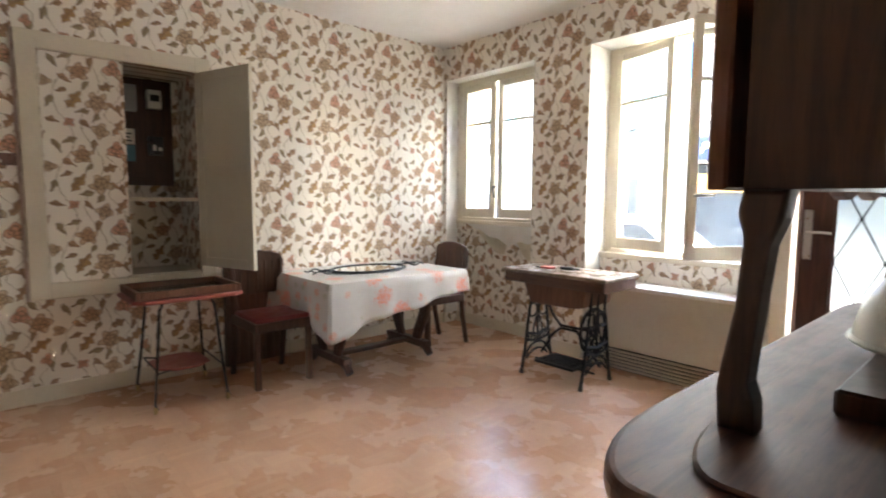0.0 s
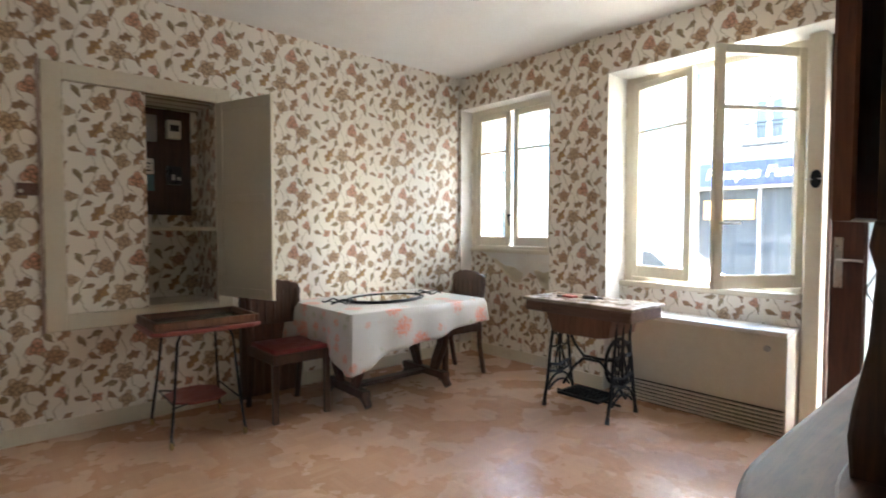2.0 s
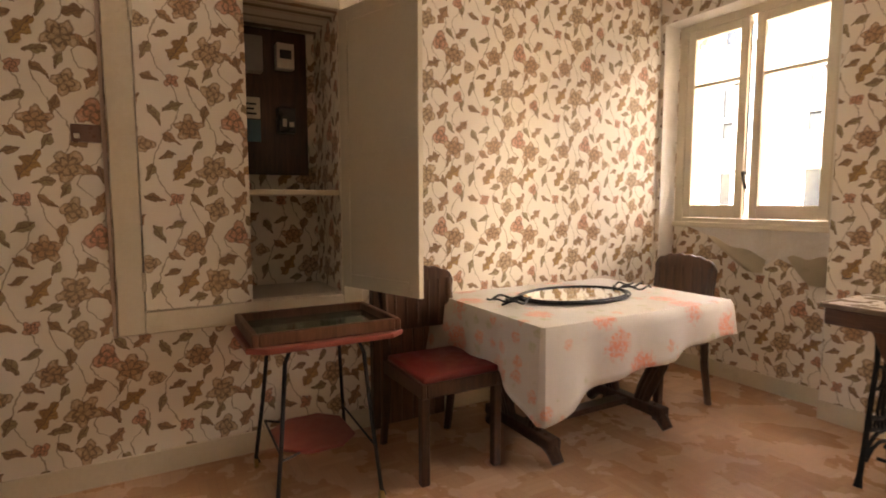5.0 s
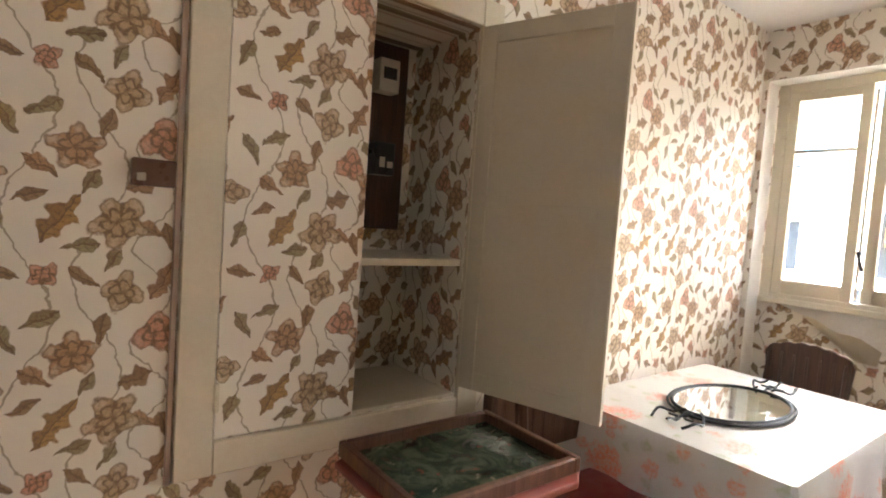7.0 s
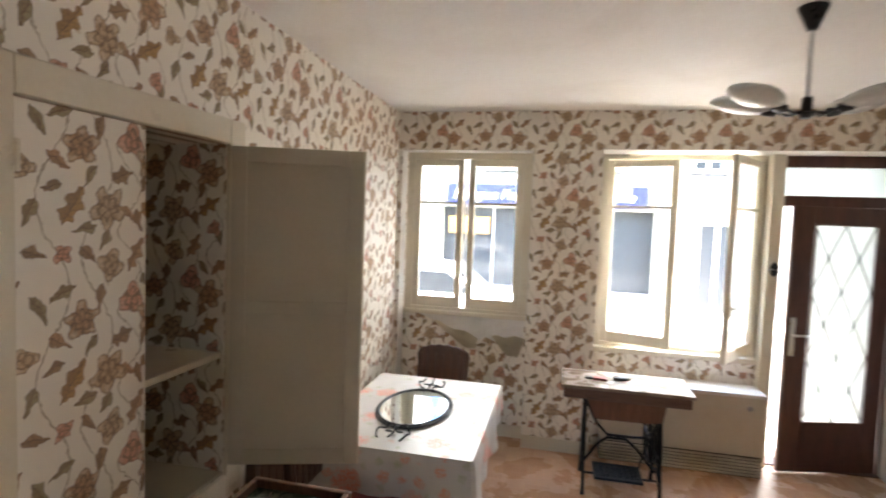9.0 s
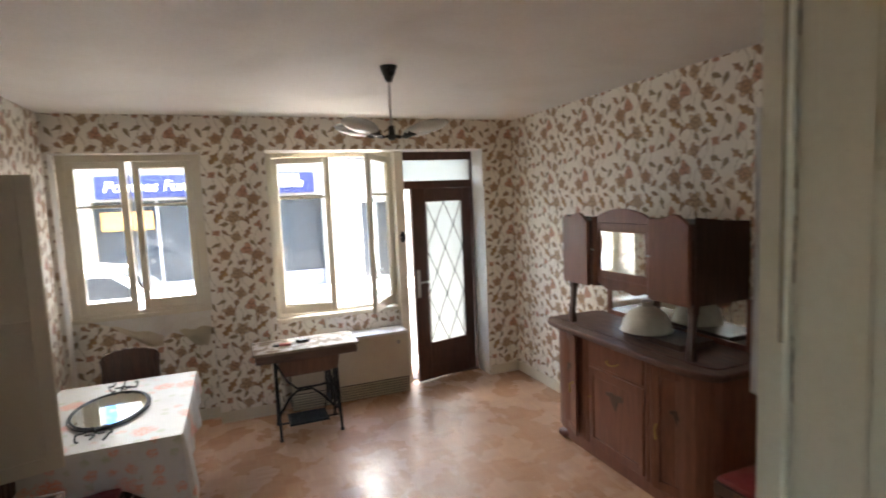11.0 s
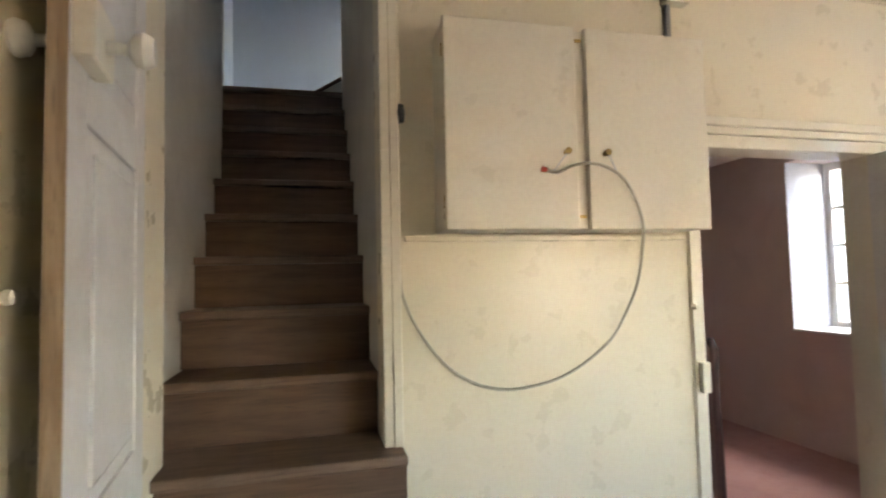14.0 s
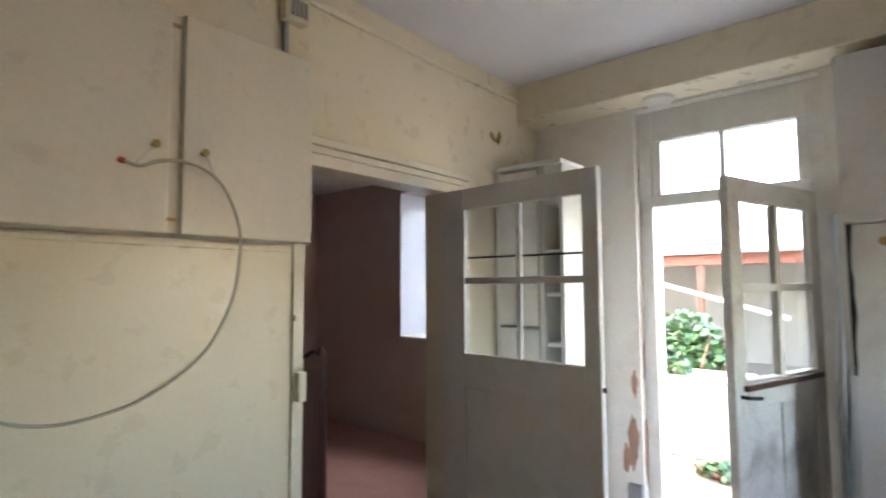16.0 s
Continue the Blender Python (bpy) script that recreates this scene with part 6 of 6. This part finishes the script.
# ---- outside: street ----
ASPHALT = painted("asphalt", (0.11, 0.108, 0.104), (0.07, 0.068, 0.066), 0.85, 2.0, 0.5)
PAVE = painted("pale_pavement", (0.4, 0.38, 0.35), (0.28, 0.27, 0.25), 0.8, 2.0, 0.5)
SZ = -0.45
bm = bmesh.new()
box(bm, (-400, -400, SZ - 0.5), (400, 400, SZ))
setting("ground", bm, ASPHALT, "grey asphalt street", "ground")
setting("pavement", B(((-40, 0.62, SZ), (40, 2.0, SZ + 0.14)), ((-40, 7.7, SZ), (40, 9.5, SZ + 0.14)), bevel=0.01), PAVE, "pale concrete pavements with kerbs", "pavement")
setting("house_front", B(((-8, 0.452, SZ), (A0 - 0.08, 0.62, 3.2)), ((A1 + 0.05, 0.452, SZ), (N0 - 0.03, 0.62, 3.2)), ((N1 + 0.03, 0.452, SZ), (10, 0.62, 3.2)), ((A0 - 0.08, 0.452, SZ), (A1 + 0.05, 0.62, AS - 0.03)), ((N0 - 0.03, 0.452, SZ), (WB1 + 0.05, 0.62, WBS - 0.03)),
                            ((A0 - 0.08, 0.452, AT + 0.03), (A1 + 0.05, 0.62, 3.2)), ((N0 - 0.03, 0.452, NT + 0.03), (N1 + 0.03, 0.62, 3.2))), FACADE, "rendered outer front wall of the house", "wall")
BLUE = plain("faded_blue_paint", (0.12, 0.3, 0.5), 0.5)
SIGN = plain("navy_sign_board", (0.007, 0.012, 0.07), 0.35)
DARKGLASS = plain("dark_window_glass", (0.035, 0.04, 0.045), 0.08, 0.2)
LETTER = plain("cream_letters", (0.8, 0.74, 0.4), 0.5)


def house(x0, x1, h, label, openings, mat, roof):
    """A street house: wall with real openings, panes, surrounds, eaves and roof."""
    y = 9.5
    hs = thing("town_house", pose(0, y, SZ), label, "house", "houses across the street")
    xs = sorted({x0, x1, *[o[0] for o in openings], *[o[1] for o in openings]})
    bm = bmesh.new()
    for a, b in zip(xs, xs[1:]):
        z = 0.0
        for o in sorted((o for o in openings if o[0] < (a + b) / 2 < o[1]), key=lambda o: o[2]):
            box(bm, (a, 0, z), (b, 0.4, o[2]))
            z = o[3]
        box(bm, (a, 0, z), (b, 0.4, h))
    box(bm, (x0, 0.4, 0), (x1, 6, h - 0.1))
    part("wall", bm, mat, hs)
    part("cornice", B(((x0, -0.25, h), (x1, 0.4, h + 0.18)), bevel=0.02), mat, hs)
    part("string_course", B(((x0, -0.06, 3.55), (x1, 0, 3.68)), bevel=0.02), mat, hs)
    rf = bmesh.new()
    slab(rf, [(-0.35, h + 0.18), (6, h + 0.18), (3, h + 2.0)], x0, x1, "x")
    part("roof", rf, roof, hs)
    for xa, xb, za, zb, kind in openings:
        if kind == "shop":
            continue
        w = part("window", B(((xa, 0.12, za), (xa + 0.07, 0.18, zb)), ((xb - 0.07, 0.12, za), (xb, 0.18, zb)), (((xa + xb) / 2 - 0.05, 0.12, za), ((xa + xb) / 2 + 0.05, 0.18, zb)), ((xa + 0.07, 0.12, zb - 0.07), (xb - 0.07, 0.18, zb)), ((xa + 0.07, 0.12, za), (xb - 0.07, 0.18, za + 0.08))), WHITE_WOOD, hs)
        part("pane", B(((xa + 0.05, 0.15, za + 0.05), (xb - 0.05, 0.165, zb - 0.05))), DARKGLASS, w)
        part("sill", B(((xa - 0.08, -0.08, za - 0.1), (xb + 0.08, 0.1, za)), bevel=0.01), mat, w)
        part("surround", B(((xa - 0.14, -0.03, za), (xa, 0.0, zb + 0.16)), ((xb, -0.03, za), (xb + 0.14, 0.0, zb + 0.16)), ((xa, -0.03, zb), (xb, 0.0, zb + 0.16))), mat, w)
        if kind == "shutter":
            for s0, s1 in ((xa - 0.5, xa - 0.02), (xb + 0.02, xb + 0.5)):
                sh = part("shutter", B(((s0, -0.07, za), (s1, -0.032, zb)), bevel=0.005), BLUE, w, "faded blue shutter")
        if kind == "balcony":
            part("railing", B(((xa - 0.1, -0.14, za + 0.55), (xb + 0.1, -0.11, za + 0.59))), BLACK_IRON, w, "iron window railing")
            part("bottom_rail", B(((xa - 0.1, -0.14, za + 0.06), (xb + 0.1, -0.11, za + 0.09))), BLACK_IRON, w)
            for k in range(9):
                x = xa - 0.08 + (xb - xa + 0.16) * k / 8
                part("baluster", B(((x - 0.008, -0.133, za + 0.09), (x + 0.008, -0.117, za + 0.55))), BLACK_IRON, w)
    return hs


TILE = painted("clay_roof", (0.3, 0.14, 0.09), (0.2, 0.1, 0.07), 0.8, 3.0)
h1 = house(-2.0, 7.5, 8.6, "pale rendered town house with a shop front below", [(-1.75, 3.6, 0.12, 2.6, "shop"), (-0.55, 0.15, 3.45, 4.6, "balcony"), (1.95, 2.65, 3.45, 4.6, "balcony"), (4.4, 5.1, 3.45, 4.6, "balcony"), (-0.55, 0.15, 6.0, 7.1, "plain"), (1.95, 2.65, 6.0, 7.1, "plain"), (4.4, 5.1, 6.0, 7.1, "plain"), (4.6, 5.5, 0.15, 2.4, "plain")], FACADE, TILE)
sg = part("shop_sign", B(((-1.6, -0.1, 2.66), (3.4, -0.02, 3.2)), bevel=0.01), SIGN, h1, "navy blue shop sign with cream script")
txt = bpy.data.curves.new("lettering", "FONT")
txt.body, txt.size, txt.extrude, txt.shear = "Pompes Funèbres et Marbrerie", 0.36, 0.004, 0.25
txt.materials.append(LETTER)
tx = new("lettering", txt)
tx.parent = sg
tx.matrix_basis = pose(-1.45, -0.108, 2.82, 90)
part("hanging_board", B(((-1.86, -0.09, 4.6), (-1.6, -0.03, 5.7)), bevel=0.01), plain("blue_board_paint", (0.02, 0.12, 0.34), 0.5), h1, "blue hanging board")
sf = part("shop_front", B(((-1.75, 0.3, 0.12), (3.6, 0.34, 2.6))), DARKGLASS, h1, "dark glazed shop front")
part("mullions", B(*[((x - 0.03, 0.24, 0.12), (x + 0.03, 0.3, 2.6)) for x in (-0.4, 0.9, 2.2)], ((-1.75, 0.22, 0.12), (3.6, 0.3, 0.55))), plain("shop_frame", (0.25, 0.25, 0.27), 0.4), sf)
part("lit_panel", B(((-1.6, 0.22, 1.9), (-0.5, 0.29, 2.35))), plain("orange_blind", (0.5, 0.25, 0.07), 0.5), sf, "orange shop blind")
part("notice", B(((1.05, 0.28, 1.35), (1.3, 0.295, 1.5)), ((2.5, -0.118, 2.85), (3.0, -0.102, 3.15))), PLASTIC_W, sf)
house(-12.5, -2.0, 7.4, "white rendered town house with blue shutters", [(-5.9, -5.1, 3.1, 4.5, "shutter"), (-3.9, -3.1, 3.1, 4.5, "shutter"), (-8.6, -7.8, 3.1, 4.5, "shutter"), (-11.2, -10.4, 3.1, 4.5, "shutter"), (-5.9, -5.1, 0.9, 2.4, "plain"), (-8.6, -7.8, 0.9, 2.4, "plain"), (-3.9, -3.0, 0.15, 2.4, "plain"), (-5.9, -5.1, 5.4, 6.6, "shutter"), (-8.6, -7.8, 5.4, 6.6, "shutter")], painted("white_render", (0.3, 0.29, 0.275), (0.24, 0.23, 0.21), 0.8, 0.8, 0.35), TILE)
house(7.5, 16.0, 8.0, "beige rendered town house", [(8.6, 9.4, 3.4, 4.6, "plain"), (11, 11.8, 3.4, 4.6, "plain"), (8.6, 9.4, 0.9, 2.4, "plain"), (11, 11.8, 0.9, 2.4, "plain")], FACADE, TILE)


def small_car(m, paint, label):
    """A parked hatchback, nose towards +x."""
    car = thing("parked_car", m, label, "car", "cars parked in the street")
    body = [(-1.9, 0.3), (1.85, 0.3), (1.95, 0.5), (1.9, 0.68), (1.0, 0.84), (-1.75, 0.9), (-1.95, 0.75)]
    part("body", slab(bmesh.new(), body, -0.8, 0.8, "y", 0.07, 3), paint, car, smooth=True)
    roof = [(-1.72, 0.88), (1.02, 0.83), (0.3, 1.36), (-0.2, 1.43), (-1.2, 1.4), (-1.55, 1.2)]
    part("cabin", slab(bmesh.new(), roof, -0.66, 0.66, "y", 0.06, 3), paint, car, smooth=True)
    for sy in (-0.672, 0.662):
        part("side_window", slab(bmesh.new(), [(-1.4, 0.93), (0.72, 0.9), (0.25, 1.28), (-1.15, 1.32)], sy, sy + 0.01, "y"), DARKGLASS, car)
    part("windscreen", slab(bmesh.new(), [(0.86, 0.965), (0.36, 1.34), (0.37, 1.35), (0.875, 0.975)], -0.58, 0.58, "y"), DARKGLASS, car)
    for x in (-1.25, 1.25):
        for sy in (-0.81, 0.63):
            wh = part("wheel", lathe(bmesh.new(), [(0, 0), (0.2, 0), (0.29, 0.02), (0.3, 0.09), (0.29, 0.16), (0.2, 0.18), (0, 0.18)], 20), BLACK, car, smooth=True)
            wh.matrix_basis = pose(x, sy + 0.18, 0.3, 90)
            part("rim", lathe(bmesh.new(), [(0, -0.006), (0.17, -0.004), (0.19, 0.004), (0, 0.006)], 16), CHROME, wh).matrix_basis = pose(0, 0, 0.182 if sy < 0 else 0.0)
    for sy in (-0.55, 0.55):
        part("headlight", lathe(bmesh.new(), [(0, 0), (0.1, 0.0), (0.09, 0.03), (0, 0.05)], 12), WINDOW_GLASS, car).matrix_basis = pose(1.9, sy, 0.62, 0, 90)
    return car


small_car(pose(-0.9, 5.9, SZ), plain("white_car_paint", (0.75, 0.76, 0.77), 0.2), "small white car parked across the street")
small_car(pose(-6.6, 5.9, SZ), plain("blue_grey_car_paint", (0.28, 0.36, 0.42), 0.2), "small blue-grey car parked across the street")

# ---- outside: garden ----
setting("garden_ground", B(((-12, -40, SZ), (16, PY - 0.501, 0.3)), ((-12, PY - 0.5, SZ), (KE + 0.12, KR - 0.451, 0.3))), painted("garden_soil", (0.2, 0.17, 0.13), (0.1, 0.09, 0.055), 0.9, 3.0, 0.7), "pale trodden garden soil", "ground")
stp = tagged(part("door_step", B(((R0 - 0.05, -9.3, 0.3), (R1 + 0.15, KR - 0.452, 0.46)), ((R0 + 0.002, KR - 0.45, 0.3), (R1 - 0.002, KR - 0.001, KZ - 0.004)), bevel=0.01), PAVE), "worn pale stone doorstep", "step", kind="structure")
tank = thing("water_tank", pose(2.62, -11.0, 0.3), "white corrugated water tank standing in the garden", "tank")
SHEET = plain("white_sheet_metal", (0.55, 0.55, 0.53), 0.5)
for k in range(9):
    part("corrugation", B(((-0.36 + k * 0.08, -0.3, 0), (-0.36 + k * 0.08 + 0.076, 0.3, 0.72)), bevel=0.012), SHEET, tank)
part("lid", B(((-0.38, -0.32, 0.72), (0.38, 0.32, 0.75)), bevel=0.008), PLASTIC_W, tank)
LEAF = plain("ivy_leaf", (0.055, 0.12, 0.04), 0.4, 0.5, 6.0)
def ivy(name, c, size, n, seed, label):
    """A mass of ivy: many small bent leaves round woody stems."""
    rnd = random.Random(seed)
    th = thing(name, pose(*c), label, "ivy")
    bm = bmesh.new()
    for k in range(7):
        x, y = rnd.uniform(-1, 1) * size[0], rnd.uniform(-1, 1) * size[1]
        tube(bm, [(x * 0.4, y * 0.4, 0), (x * 0.7, y, size[2] * 0.5), (x, y, size[2] * rnd.uniform(0.7, 0.95))], [0.02, 0.014, 0.006], 5)
    part("stems", bm, BROWN_WOOD, th)
    bm = bmesh.new()
    for k in range(n):
        a, b = rnd.uniform(0, math.tau), rnd.random() ** 0.4
        lump = 0.75 + 0.35 * math.sin(a * 3 + 1) * rnd.random()
        p = Vector((math.cos(a) * b * size[0] * lump, math.sin(a) * b * size[1] * lump, size[2] * (0.1 + 0.9 * rnd.random() ** 0.8) * (1.05 - 0.4 * b * b)))
        s = rnd.uniform(0.03, 0.07)
        m = Matrix.Translation(p) @ Euler((rnd.uniform(-1, 1), rnd.uniform(-1, 1), rnd.uniform(0, 6.3))).to_matrix().to_4x4()
        q = [m @ Vector(v) for v in ((0, -s, 0), (s * 0.8, -s * 0.2, s * 0.15), (s * 0.4, s * 0.9, 0), (-s * 0.4, s * 0.9, 0), (-s * 0.8, -s * 0.2, s * 0.15))]
        bm.faces.new([bm.verts.new(v) for v in q])
    lv = part("leaves", bm, LEAF, th)
    lv["kind"] = "stuff"
    return th
ivy("ivy_bush", (3.3, -12.9, 0.3), (0.75, 0.5, 1.25), 2600, 3, "dense green ivy bush over the garden fence")
ivy("ivy_climber", (2.85, -10.9, 0.3), (0.16, 0.2, 1.0), 500, 8, "thin ivy climbing beside the water tank")
ivy("garden_weeds", (2.3, -10.3, 0.3), (0.3, 0.2, 0.12), 160, 5, "low green weeds beside the path")
shed = thing("garden_shed", pose(3.6, -15.2, 0.3), "open garden shelter with a red-brown beam and grey roof", "shed")
part("beam", B(((-3.2, -0.1, 1.98), (3.0, 0.06, 2.16)), bevel=0.01), wood("red_beam", (0.16, 0.05, 0.03), (0.3, 0.1, 0.06), 0.6, "x"), shed)
for x in (-1.9, 0.05, 2.4):
    part("post", B(((x, -0.08, 0), (x + 0.1, 0.04, 1.98)), bevel=0.008), BROWN_WOOD, shed)
part("brace", tube(bmesh.new(), [(-1.2, 0.1, 1.1), (1.2, 0.1, 1.8)], 0.04, 6), GREY_WOOD, shed)
part("brace", tube(bmesh.new(), [(-1.4, 0.15, 2.4), (1.6, 0.15, 3.1)], 0.04, 6), GREY_WOOD, shed)
part("roof", slab(bmesh.new(), [(0.3, 2.17), (-3.0, 3.2), (-3.0, 3.26), (0.3, 2.23)], -3.4, 3.2, "x"), PLASTIC_G, shed, "grey sheet roof")
part("back_wall", B(((-3.2, -3.0, 0), (3.0, -2.85, 2.9))), FACADE, shed)
setting("garden_wall", B(((-12, -22.3, 0.3), (16, -22, 2.6)), ((-12.3, -22, 0.3), (-12, -9, 2.4)), bevel=0.02), FACADE, "pale rendered garden wall", "wall")
# Unseen high wall, added to block the low sun from the garden.
setting("garden_shade_wall", B(((10.5, -40, 0.3), (11.0, -9.6, 9.0)), bevel=0.02), FACADE, "plain unseen wall added to shade the garden from the sun", "wall")
